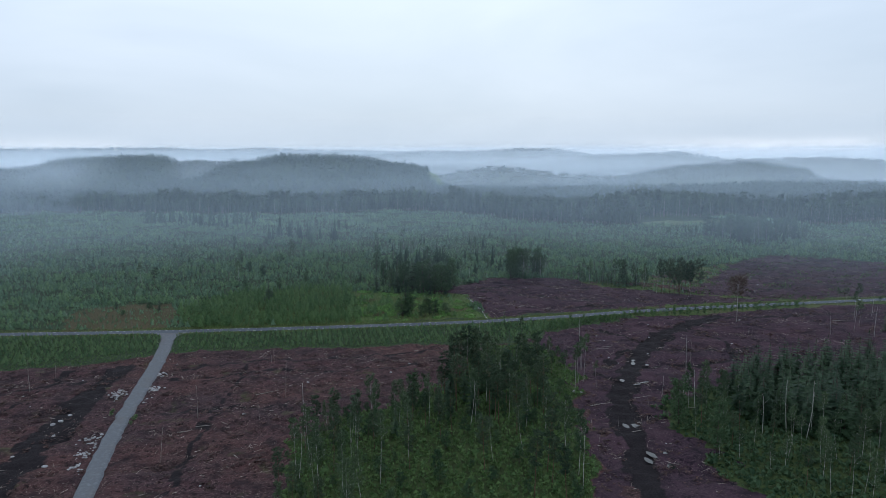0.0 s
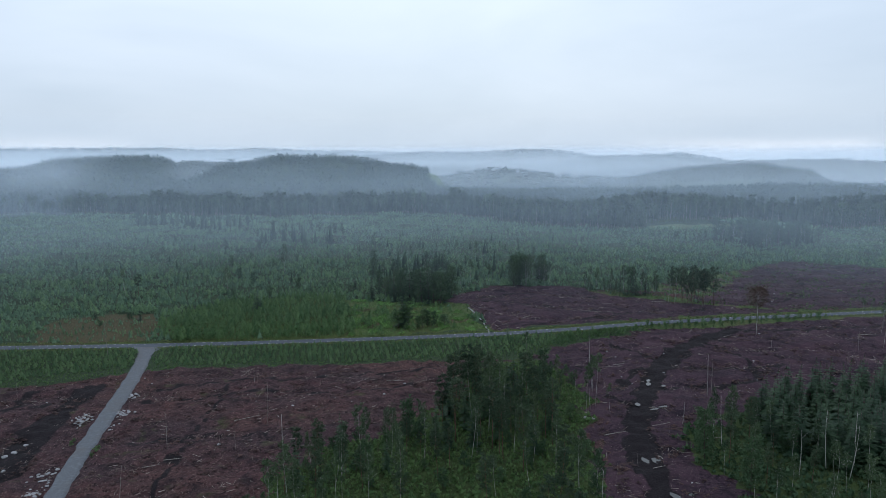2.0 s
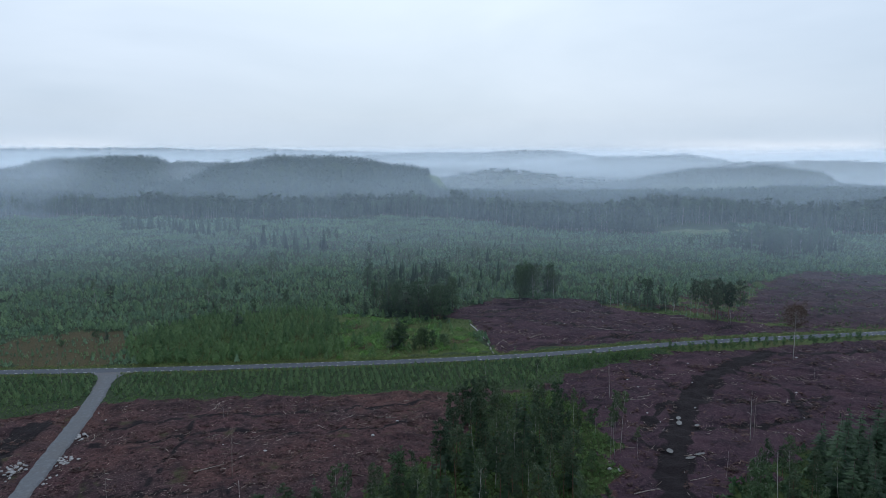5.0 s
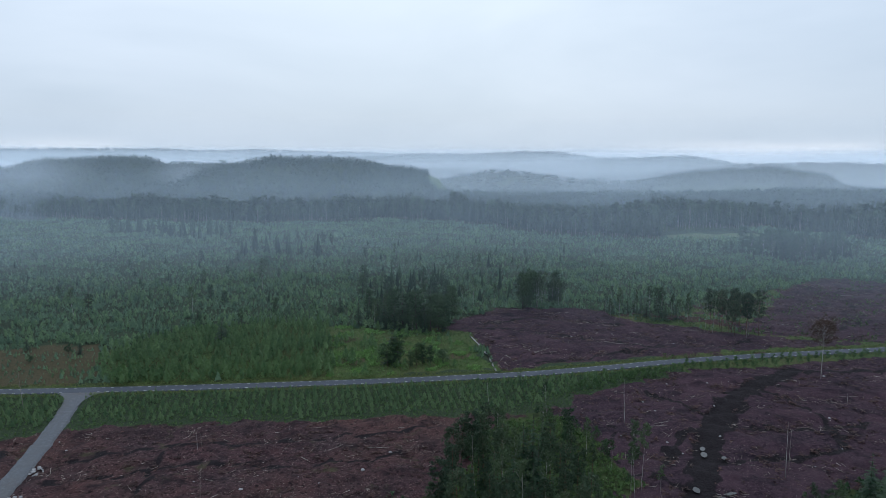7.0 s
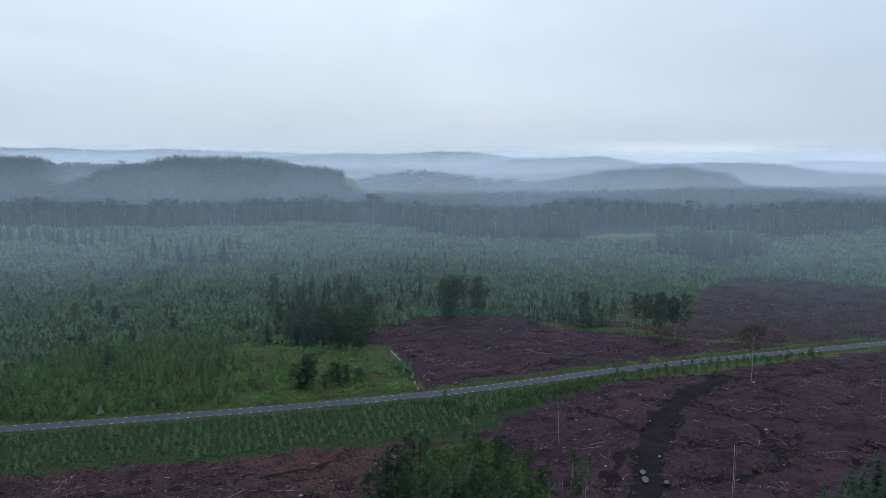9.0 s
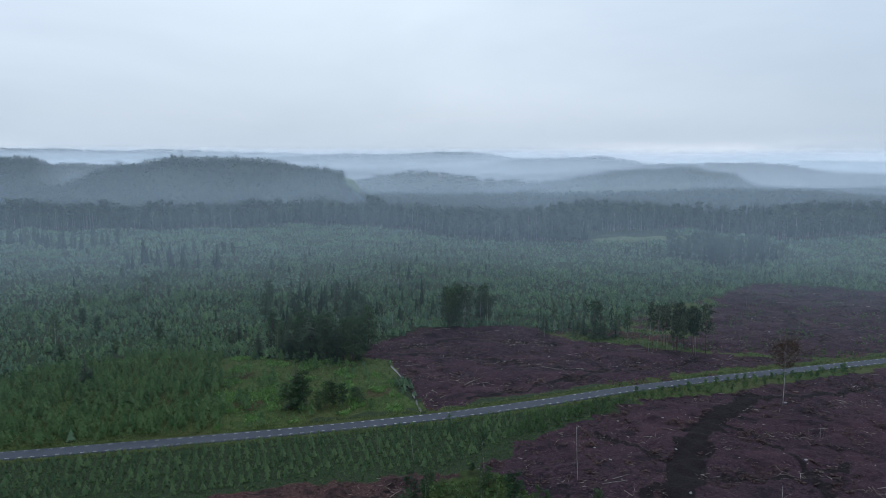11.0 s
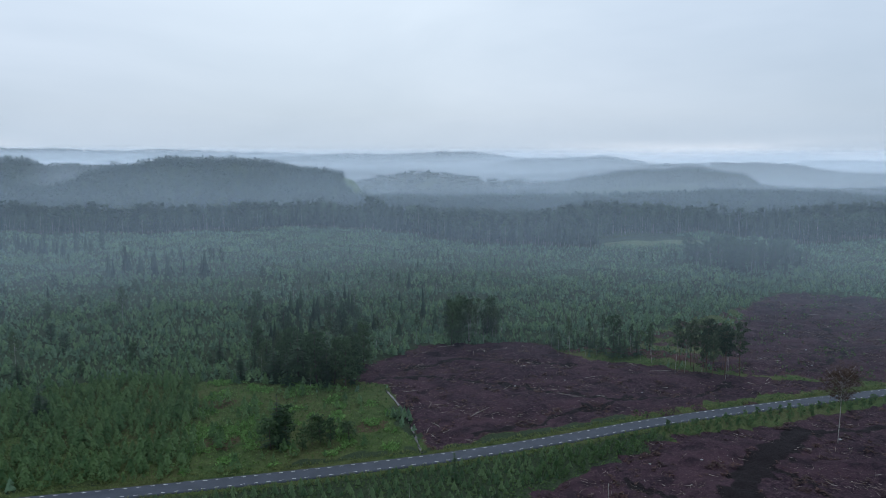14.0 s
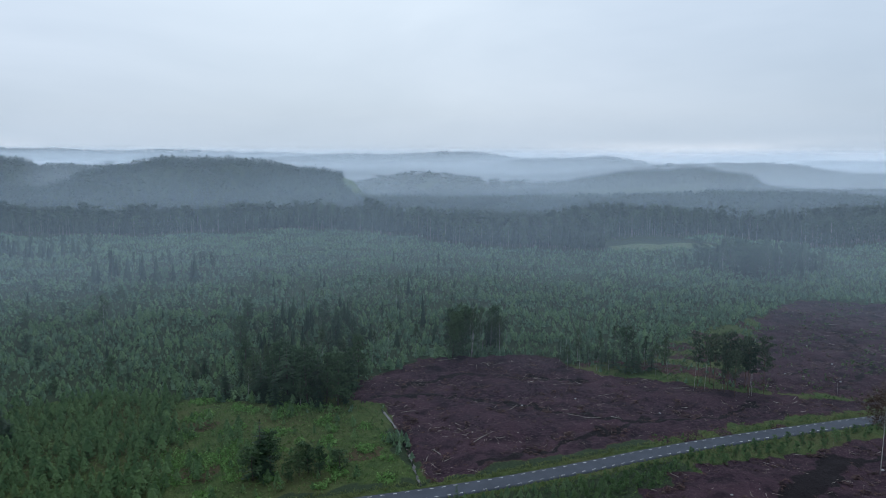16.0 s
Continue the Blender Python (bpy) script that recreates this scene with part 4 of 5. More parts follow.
# ---- plantation, far woods, undergrowth ----
def little_spruce(rng, tiers, per):
    V = []
    for t in range(tiers):
        u = t / tiers
        z, r = 0.05 + 0.87 * u, 0.31 * (1 - u) ** 0.9 + 0.03
        for b in range(per):
            a = 6.283 * (b + rng.rand() * 0.8) / per + t
            rr = r * rng.uniform(0.75, 1.2)
            w = 0.5 * 6.283 / per * 0.92
            V += [(0, 0, z + 0.24 * (1 - u) + 0.06), (rr * math.cos(a - w), rr * math.sin(a - w), z + rng.uniform(-0.03, 0.03)), (rr * math.cos(a + w), rr * math.sin(a + w), z + rng.uniform(-0.03, 0.03))]
    V += [(0.03, 0, 0.8), (-0.03, 0.02, 0.8), (0, 0, 1.04)]
    return np.array(V, float)


def little_leafy(rng, n, size, slim=0.34):
    C = np.stack([rng.normal(0, 0.06, 9), rng.normal(0, 0.06, 9), np.linspace(0.15, 0.92, 9)], 1)
    V, _ = leaf_cloud(C, slim * (1.05 - np.abs(C[:, 2] - 0.4)), max(1, n // 9), size, 0.7, rng, 0.2)
    return V


def egg_crown(rng, n, size, slim, tip=0.75):
    """A young broadleaf's crown: leaf sprays laid like shingles over a lumpy egg, wide low down and narrowing to its top."""
    V = []
    lobes = [(rng.rand() * 6.283, rng.uniform(0.15, 0.8), rng.uniform(-0.28, 0.32)) for _ in range(6)]
    for i in range(n):
        u = ((i + rng.rand()) / n) ** 0.85
        a = 2.39996 * i + rng.uniform(-0.5, 0.5)
        r = slim * (min(1, u / 0.25) ** 0.5) * (1 - u) ** tip * 1.35
        for la, lz, lr in lobes:
            r *= 1 + lr * math.exp(-((u - lz) / 0.14) ** 2) * max(0, math.cos(a - la))
        z = 0.08 + 0.9 * u
        out = np.array([math.cos(a), math.sin(a), 0.0])
        side = np.array([-math.sin(a), math.cos(a), 0.0])
        up = np.array([0, 0, 1.0]) - out * (0.6 + 0.6 * u)
        up = up / np.linalg.norm(up)
        c = out * r + np.array([0, 0, z])
        for _ in range(1):
            s = size * rng.uniform(0.7, 1.35)
            tilt = rng.uniform(-0.45, 0.45)
            w, v = side * math.cos(tilt) + up * math.sin(tilt), up * math.cos(tilt) - side * math.sin(tilt)
            v = v - out * rng.uniform(-0.3, 0.5)
            V += [tuple(c + w * s), tuple(c - w * s * 0.9), tuple(c + v * s * 1.5)]
    return np.array(V, float)


def far_tree(rng, n, cone):
    if cone:
        V = list(little_spruce(rng, max(3, n // 5), 5) * np.array([0.62, 0.62, 1]))
    else:
        V = list(little_leafy(rng, n, 0.13, 0.24) * np.array([1, 1, 0.72]) + np.array([0, 0, 0.3]))
    V += [(-0.012, 0, 0), (0.012, 0, 0), (0, 0, 0.7)]
    return np.array(V, float)


def scatter(name, shapes, x, y, size, mats, label, cat, seed, wide=1.0, sink=0.0, tones=None):
    """Many of a kind in one mesh, each turned and sized by itself."""
    r = np.random.RandomState(seed)
    pick = r.randint(0, len(shapes), len(x))
    a = r.rand(len(x)) * 6.283
    z = height(x, y) - sink
    tone = r.rand(len(x)) if tones is None else tones
    VV, TT = [], []
    for i, s in enumerate(shapes):
        k = pick == i
        if not k.any():
            continue
        c, sn, sz = np.cos(a[k])[:, None], np.sin(a[k])[:, None], size[k][:, None]
        w = wide * r.uniform(0.85, 1.2, k.sum())[:, None]
        vx, vy, vz = s[None, :, 0], s[None, :, 1], s[None, :, 2]
        P = np.stack([x[k][:, None] + (vx * c - vy * sn) * sz * w, y[k][:, None] + (vx * sn + vy * c) * sz * w, z[k][:, None] + vz * sz], 2)
        VV.append(P.reshape(-1, 3))
        TT.append(np.repeat(tone[k], s.shape[0]))
    V = np.concatenate(VV)
    me = mesh_of(name, V, np.arange(len(V)).reshape(-1, 3), mats, False, {"tone": np.concatenate(TT)})
    return tagged(new(name, me), label, cat, kind="stuff")


def in_view(x, y, slack=25):
    return (x > -0.46 * y - slack) & (x < 1.30 * y + slack)


R = np.random.RandomState(77)
OPEN = (CUT_NORTH, CUT_EAST, CUT_SOUTH)


def clear_of(x, y, polys, ragged=2.0):
    k = np.ones(len(x), bool)
    for p in polys:
        k &= ~inside(x, y, p, ragged)
    return k


def field_spots(gap, y0, y1, x0, x1, jitter):
    gx, gy = np.meshgrid(np.arange(x0, x1, gap), np.arange(y0, y1, gap))
    x, y = gx.ravel(), gy.ravel()
    x = x + R.uniform(-jitter, jitter, len(x)) * gap
    y = y + R.uniform(-jitter, jitter, len(y)) * gap
    return x, y


spr_near = [little_spruce(np.random.RandomState(s), 6, 7) for s in range(5)]
spr_mid = [little_spruce(np.random.RandomState(s + 10), 4, 5) for s in range(6)]
bir_mid = [egg_crown(np.random.RandomState(s + 50), 26, 0.14, 0.33) for s in range(5)]
spr_far = [little_spruce(np.random.RandomState(s + 20), 3, 4) for s in range(6)]
bir_near = [egg_crown(np.random.RandomState(s + 40), 60, 0.09, 0.27) for s in range(6)]
bir_far = [egg_crown(np.random.RandomState(s + 60), 13, 0.19, 0.34) for s in range(5)]

# plantation north of the road, near half then far half
x, y = field_spots(2.1, 318, 500, -200, 560, 0.45)
k = in_view(x, y) & clear_of(x, y, OPEN + (PASTURE, GAP, DITCHSIDE)) & (away(x, y, ROAD) > 7) & (y < wood_edge(x) - 3)
k &= R.rand(len(x)) < np.where(inside(x, y, HEATH, 4), 0.62, 0.92) * (0.80 + 0.25 * wob(x, y, 26, 71, 3))
x, y = x[k], y[k]
size = (2.35 + 0.8 * wob(x, y, 24, 72, 3)) * R.uniform(0.6, 1.3, len(x)) * np.where(inside(x, y, HEATH, 4), 0.55, 1)
leafy = R.rand(len(x)) < 0.36 + 0.3 * wob(x, y, 45, 73)
for part_, (spr, bir) in enumerate(((spr_near, bir_near), (spr_mid, bir_mid))):
    band = (y < 350) == (part_ == 0)
    scatter("young_spruces", spr, x[~leafy & band], y[~leafy & band], size[~leafy & band], "young_spruce", "replanted young spruces thickly covering the clearing", "young trees", 1, 1.12)
    scatter("young_birches", bir, x[leafy & band], y[leafy & band], size[leafy & band] * 1.05, "sown_birch", "self-sown young birches among the spruces", "young trees", 2, 1.1)
x, y = field_spots(2.6, 500, 860, -380, 700, 0.45)
k = in_view(x, y) & (y < wood_edge(x) - 3) & clear_of(x, y, OPEN) & ~((x > 316) & (x < 407) & (y > 599))
k &= R.rand(len(x)) < 0.86 + 0.22 * wob(x, y, 40, 74, 3)
x, y = x[k], y[k]
size = (2.1 + 0.7 * wob(x, y, 40, 75, 3)) * R.uniform(0.6, 1.35, len(x))
leafy = R.rand(len(x)) < 0.36 + 0.3 * wob(x, y, 60, 76)
scatter("young_spruces", spr_far, x[~leafy], y[~leafy], size[~leafy], "young_spruce", "replanted young spruces thickly covering the clearing", "young trees", 3, 1.3)
scatter("young_birches", bir_far, x[leafy], y[leafy], size[leafy], "sown_birch", "self-sown young birches among the spruces", "young trees", 4, 1.2)
# bright young birches in the pasture, in loose rows
x, y = field_spots(2.5, 312, 400, -66, 76, 0.36)
k = inside(x, y, PASTURE, 2) & (away(x, y, ROAD) > 5) & (R.rand(len(x)) < np.where(x < 24, 0.95, 0.16))
x, y = x[k], y[k]
scatter("young_birches", bir_near, x, y, (3.5 + 0.8 * wob(x, y, 20, 78)) * R.uniform(0.55, 1.35, len(x)), "young_birch", "bright green young birches in a roadside pasture", "young trees", 5, 1.05)
# low herbs and grass
x, y = field_spots(1.3, 310, 400, -66, 90, 0.5)
k = inside(x, y, PASTURE, 2) & (away(x, y, ROAD) > 3.6)
scatter("meadow_herbs", [little_leafy(np.random.RandomState(s + 80), 9, 0.5, 0.9) for s in range(4)], x[k], y[k], R.uniform(0.2, 0.6, k.sum()), "herb_green", "rank bright green herbs and ferns in the pasture", "undergrowth", 6, 1.0)
x, y = field_spots(1.25, 112, 262, -14, 98, 0.5)
k = inside(x, y, GROVE, 3)
scatter("grove_undergrowth", [little_leafy(np.random.RandomState(s + 90), 9, 0.5, 0.8) for s in range(4)], x[k], y[k], R.uniform(0.4, 1.1, k.sum()), "grove_floor", "green undergrowth on the grove's floor", "undergrowth", 7, 1.0)
x, y = field_spots(1.7, 100, 212, 94, 240, 0.5)
k = inside(x, y, EAST_WOOD, 3)
scatter("wood_undergrowth", [little_leafy(np.random.RandomState(s + 95), 9, 0.5, 0.8) for s in range(4)], x[k], y[k], R.uniform(0.5, 1.6, k.sum()), "broad_leaves", "dark undergrowth beneath the spruce stand", "undergrowth", 8, 1.0)
rx, ry, ra = along(ROAD, 0.5)
o = np.where(R.rand(len(rx) * 6) < 0.5, -1, 1) * R.uniform(3.1, 6.5, len(rx) * 6)
x, y = np.repeat(rx, 6) - np.sin(np.repeat(ra, 6)) * o, np.repeat(ry, 6) + np.cos(np.repeat(ra, 6)) * o
k = (x > -180) & (x < 330) & (away(x, y, LANE) > 5)
blade = [np.array([(0.1 * math.cos(a), 0.1 * math.sin(a), 0) if j % 3 == 0 else ((-0.1 * math.cos(a), -0.1 * math.sin(a), 0) if j % 3 == 1 else (0.5 * math.sin(a * 3), 0.5 * math.cos(a * 5), 1)) for a in (0.4 + s, 1.9 + s, 3.3 + s, 5.1 + s) for j in range(3)]) for s in range(4)]
scatter("verge_grass", blade, x[k], y[k], R.uniform(0.3, 0.75, k.sum()), "verge_grass", "tall yellowish grass on the road verges", "grass", 9, 1.6)

# fern beds, brighter and taller than the rest
x, y = field_spots(0.9, 312, 396, 22, 84, 0.5)
k = inside(x, y, PASTURE, 2) & (away(x, y, ROAD) > 5) & ((wob(x, y, 17, 95, 2) > 0.45) | (np.hypot((x - 36) / 13, (y - 337) / 5) + 0.4 * wob(x, y, 6, 96) < 0.9) | (np.hypot((x - 62) / 9, (y - 376) / 10) + 0.5 * wob(x, y, 6, 97) < 0.9) | (np.hypot((x - 42) / 7, (y - 386) / 5) < 0.9))
scatter("fern_beds", [little_leafy(np.random.RandomState(s + 210), 9, 0.42, 0.8) for s in range(4)], x[k], y[k], R.uniform(0.5, 1.1, k.sum()), "fern_green", "beds of bright green fern in the pasture", "ferns", 12, 1.0)

# conifer strip between the felled ground and the road: rows of knee to head high spruces
STRIP = ((-170, 266), (-109, 272), (-62, 283), (-61, 308), (-100, 314), (-170, 325))
STRIP_E = ((-53, 283), (-22, 281), (16, 277), (60, 274), (76, 272), (100, 281), (116, 288), (140, 296), (150, 300), (125, 300), (98, 298.5), (50, 299.5), (13, 302), (-24, 305), (-53, 308))
x, y = [], []
for r_ in range(22):
    for c in np.arange(-170, 152, 2.15):
        yy = np.interp(c, [p[0] for p in ROAD], [p[1] for p in ROAD]) - 6.2 - r_ * 2.35
        x.append(c + random.uniform(-0.5, 0.5))
        y.append(yy + random.uniform(-0.45, 0.45))
x, y = np.array(x), np.array(y)
k = (inside(x, y, STRIP, 1.2) | inside(x, y, STRIP_E, 1.2)) & (R.rand(len(x)) < 0.9)
x, y = x[k], y[k]
size = R.uniform(1.2, 2.6, len(x))
near = np.argsort(np.abs(x - 30) + 0.6 * np.abs(y - 288))[:280]
rest = np.ones(len(x), bool)
rest[near] = False
scatter("young_spruces", spr_near, x[rest], y[rest], size[rest], "row_spruce", "rows of young planted spruces beside the road", "young trees", 10, 1.0)
saplings = []
for s in range(4):
    v = spr_near[s]
    ob = new("spruce_sapling")
    part("stem", mesh_of("stem", *tube([(0, 0, -0.1), (0, 0, 0.9)], [0.016, 0.006], 4), "spruce_bark"), ob)
    part("needles", mesh_of("needles", v, np.arange(len(v)).reshape(-1, 3), "row_spruce", False, {"tone": np.full(len(v), 0.1 * s)}), ob)
    tagged(ob, "young green spruce sapling in a planted row by the road", "sapling", "planted row of saplings")
    saplings.append(ob)
for n, i in enumerate(near):
    s = float(size[i])
    m = pose(x[i], y[i], height1(x[i], y[i]), 0, 0, R.uniform(0, 360)) @ Matrix.Diagonal((s * 1.1, s * 1.1, s, 1))
    if n < 4:
        saplings[n].matrix_basis = m
    else:
        first = saplings[n % 4]
        copy_thing(first, m @ Matrix.Diagonal((1 / first.scale[0], 1 / first.scale[1], 1 / first.scale[2], 1)))
x, y = field_spots(1.1, 258, 318, -175, 180, 0.5)
k = (y < np.interp(x, [p[0] for p in ROAD], [p[1] for p in ROAD]) - 3.6) & (y > 262) & ~inside(x, y, CUT_SOUTH, 1.2) & (away(x, y, LANE) > 3.4)
scatter("strip_grass", [little_leafy(np.random.RandomState(s + 230), 9, 0.4, 0.75) for s in range(4)], x[k], y[k], R.uniform(0.2, 0.6, k.sum()), "grove_floor", "olive grass and weeds between the planted rows", "grass", 14, 1.1)
# broadleaf scrub along the south verge further east
for px, py in free_spots(((98, 284), (118, 294), (150, 302.5), (200, 304), (245, 303), (245, 299), (176, 297), (148, 296), (118, 286)), 2.8, 21):
    plant("verge_bush", px, py, random.uniform(1.6, 3.2), group="scrub on the south verge")
for px, py in free_spots(GROVE, 7.5, 22):
    plant("bush", px, py, random.uniform(2, 5), group="bushes in the grove")

for px, py, ph in ((-58.6, 214, 1.3), (-58.9, 216.5, 1.1), (-51.2, 208, 1.5), (-51.4, 205.5, 1.2), (-50.8, 210.5, 1.1)):
    plant("verge_bush", px, py, ph, fat=1.5, group="scrub by the gravel road", label="low bright green tuft beside the gravel road")

# rank grass, herbs and a few young trees on the open ground at the clearings
x, y = field_spots(1.35, 309, 432, 60, 345, 0.5)
k = (inside(x, y, GAP, 3) | inside(x, y, DITCHSIDE, 3)) & (away(x, y, ROAD) > 3.6) & ~inside(x, y, CUT_NORTH, 1.4) & ~inside(x, y, CUT_EAST, 1.4) & (R.rand(len(x)) < np.clip(0.62 + 0.5 * wob(x, y, 20, 98, 3), 0.15, 1))
scatter("rough_grass", [little_leafy(np.random.RandomState(s + 240), 9, 0.42, 0.8) for s in range(4)], x[k], y[k], R.uniform(0.25, 0.75, k.sum()), "grove_floor", "rough green grass and herbs beside the clearings", "grass", 15, 1.0)
k &= (R.rand(len(x)) < 0.10) & (y > 345)
scatter("young_spruces", spr_mid, x[k], y[k], R.uniform(1.0, 2.4, k.sum()), "young_spruce", "scattered young spruces beside the clearings", "young trees", 16, 1.1)
# sparse grass and seedlings on the eastern felled ground
x, y = R.uniform(205, 470, 9000), R.uniform(316, 446, 9000)
k = inside(x, y, CUT_EAST, 3) & (R.rand(9000) < np.clip(0.25 + 0.6 * wob(x, y, 24, 97, 3), 0, 1))
scatter("seedlings", [little_leafy(np.random.RandomState(s + 220), 9, 0.4, 0.7) for s in range(4)], x[k], y[k], R.uniform(0.3, 0.9, k.sum()), "grove_floor", "sparse green grass tufts and seedlings on felled ground", "undergrowth", 13, 1.0)

# far woods: the belt, then the hills
def wood_spots(gap, d0, d1):
    x, y = field_spots(gap, 540, 1000, -620, 1300, 0.5)
    e = y - wood_edge(x)
    k = in_view(x, y, 60) & (e > d0) & (e < d1)
    k &= ~((x > 318) & (x < 405) & (y > 601) & (y < 620))
    return x[k], y[k]


fc = [far_tree(np.random.RandomState(s + 120), 30, True) for s in range(4)]
fl = [far_tree(np.random.RandomState(s + 130), 45, False) for s in range(5)]
def edge_tree(rng, cone, foot=0.38):
    """A tall tree of the forest's edge: bare stem, then a crown of sprays."""
    V = []
    if cone:
        V += list(little_spruce(rng, 11, 7) * np.array([0.52, 0.52, 0.86]) + np.array([0, 0, 0.14]))
    else:
        n = 26
        a, u = rng.rand(n) * 6.283, rng.rand(n)
        C = np.stack([np.cos(a) * 0.13 * np.sin(0.5 + 2.5 * u), np.sin(a) * 0.13 * np.sin(0.5 + 2.5 * u), foot + (0.93 - foot) * u], 1)
        V += list(leaf_cloud(C, np.full(n, 0.075), 5, 0.04, 0.7, rng)[0])
    return np.array(V, float)


def edge_stem(rng):
    b, f = tube([(0, 0, -0.02), (rng.normal(0, 0.008), 0, 0.35), (0, 0, 0.8)], [0.009, 0.008, 0.003], 3)
    return b[f.ravel()]


ec = [edge_tree(np.random.RandomState(s + 180), True) for s in range(5)]
el_ = [edge_tree(np.random.RandomState(s + 190), False, (0.38, 0.15, 0.24)[s % 3]) for s in range(6)]
x, y = wood_spots(4.4, 0, 16)
mixk = R.rand(len(x)) < np.clip(0.35 + 0.4 * wob(x, y, 120, 81), 0.05, 0.8)
size = R.uniform(13, 22, len(x)) * (1 + 0.15 * wob(x, y, 60, 82)) * np.where(x > 120, 1.12, 1.0)
scatter("forest_edge", ec, x[mixk], y[mixk], size[mixk], "far_woods", "dark conifers along the forest's edge", "forest", 37, 1.0)
scatter("forest_edge", el_, x[~mixk], y[~mixk], size[~mixk], "edge_leaves", "dark broadleaf trees along the forest's edge", "forest", 38, 1.1)
scatter("edge_stems", [edge_stem(np.random.RandomState(s)) for s in range(5)], x, y, size, "edge_bark", "pale bare stems along the forest's edge", "forest", 39, 1.0)
x, y = wood_spots(5.4, 16, 60)
mixk = R.rand(len(x)) < np.clip(0.5 + 0.4 * wob(x, y, 120, 81), 0.1, 0.9)
size = R.uniform(15, 22, len(x)) * (1 + 0.12 * wob(x, y, 60, 82)) * np.where(x > 120, 1.12, 1.0)
scatter("forest_edge", fc, x[mixk], y[mixk], size[mixk] * 1.05, "far_woods", "dark conifers along the forest's edge", "forest", 31, 0.8)
scatter("forest_edge", fl, x[~mixk], y[~mixk], size[~mixk] * 0.95, "far_woods", "dark broadleaf trees along the forest's edge", "forest", 32, 1.0)
sc = [far_tree(np.random.RandomState(s + 140), 15, True) for s in range(4)]
sl = [far_tree(np.random.RandomState(s + 150), 18, False) for s in range(5)]
x, y = field_spots(7.4, 600, 1480, -900, 1300, 0.5)
far, b = np.hypot(x, y), np.arctan2(x, y)
k = in_view(x, y, 80) & (y - wood_edge(x) > 60) & ~((b > 0.175) & (b < 0.62) & (far > 1180) & (far < 1420))
x, y = x[k], y[k]
mixk = R.rand(len(x)) < np.clip(0.45 + 0.4 * wob(x, y, 150, 83), 0.1, 0.9)
size = R.uniform(7.5, 13, len(x)) * (1 + 0.1 * wob(x, y, 90, 84))
scatter("hill_woods", sc, x[mixk], y[mixk], size[mixk] * 1.1, "far_woods", "dark wooded hillsides behind the plantation", "forest", 33, 1.25)
scatter("hill_woods", sl, x[~mixk], y[~mixk], size[~mixk], "far_woods", "dark wooded hillsides behind the plantation", "forest", 34, 1.25)
x, y = field_spots(32, 1480, 4300, -2200, 3600, 0.5)
k = (x > -0.55 * y) & (x < 1.35 * y)
x, y = x[k], y[k]
tiny = [little_leafy(np.random.RandomState(s + 160), 9, 0.26, 0.26) * np.array([1.5, 1.5, 0.7]) for s in range(5)]
if FAR_SPRUCES:
    fx, fy, fh = np.array(FAR_SPRUCES).T
    scatter("far_spruces", [little_spruce(np.random.RandomState(s + 170), 9, 7) * np.array([0.75, 0.75, 1]) for s in range(4)], fx, fy, fh, "spruce_needles", "tall dark spruces standing over the plantation", "spruces", 36, 0.55)
scatter("distant_woods", tiny, x, y, R.uniform(14, 21, len(x)), "far_woods", "wooded ridges far away in haze", "forest", 35, 1.6)

# ---- slash, logs, stones, puddles ----
def stick(rng):
    a = rng.normal(size=3) * np.array([1, 1, 0.12])
    a /= np.linalg.norm(a)
    b = np.cross(a, (0, 0, 1)) * 0.035
    c = np.array([0, 0, 0.055])
    e0, e1 = -a * 0.5, a * 0.5
    q = [e0 + b, e0 - b, e0 + c, e1 + b * 0.5, e1 - b * 0.5, e1 + c * 0.5]
    V = []
    for i, j, k_ in ((0, 3, 5), (0, 5, 2), (1, 5, 4), (1, 2, 5), (0, 4, 3), (0, 1, 4)):
        V += [q[i], q[j], q[k_]]
    return np.array(V)


def slash_mask(x, y):
    return (inside(x, y, CUT_SOUTH, 1.6) | inside(x, y, CUT_NORTH, 1.4) | inside(x, y, CUT_EAST, 3)) & clear_of(x, y, (GROVE, EAST_WOOD)) & (away(x, y, LANE) > 3.2) & (away(x, y, ROAD) > 4) & (away(x, y, TRACK) > 3.0)


n = 150000
x, y = R.uniform(-150, 360, n), R.uniform(105, 440, n)
k = in_view(x, y, 40) & slash_mask(x, y) & (R.rand(n) < np.clip(0.38 + 0.6 * wob(x, y, 22, 91, 3), 0.06, 1))
x, y = x[k], y[k]
scatter("slash_twigs", [stick(np.random.RandomState(s)) for s in range(12)], x, y, 0.4 + 1.9 * R.rand(len(x)) ** 4, "dead_wood", "grey twigs and tops strewn over the felled ground", "slash", 41, 1.0, -0.03)
n = 70000
x, y = R.uniform(-150, 380, n), R.uniform(105, 445, n)
k = in_view(x, y, 40) & slash_mask(x, y) & (R.rand(n) < np.clip(0.35 + 0.6 * wob(x, y, 18, 92, 3), 0.03, 1))
x, y = x[k], y[k]
scatter("slash_heaps", [little_leafy(np.random.RandomState(s + 200), 9, 0.34, 0.75) * np.array([1.2, 1.2, 0.42]) for s in range(6)], x, y, 0.45 + 0.9 * R.rand(len(x)) ** 2, "slash_brown", "brown withered spruce tops heaped over the felled ground", "slash", 42, 1.3, 0.08)


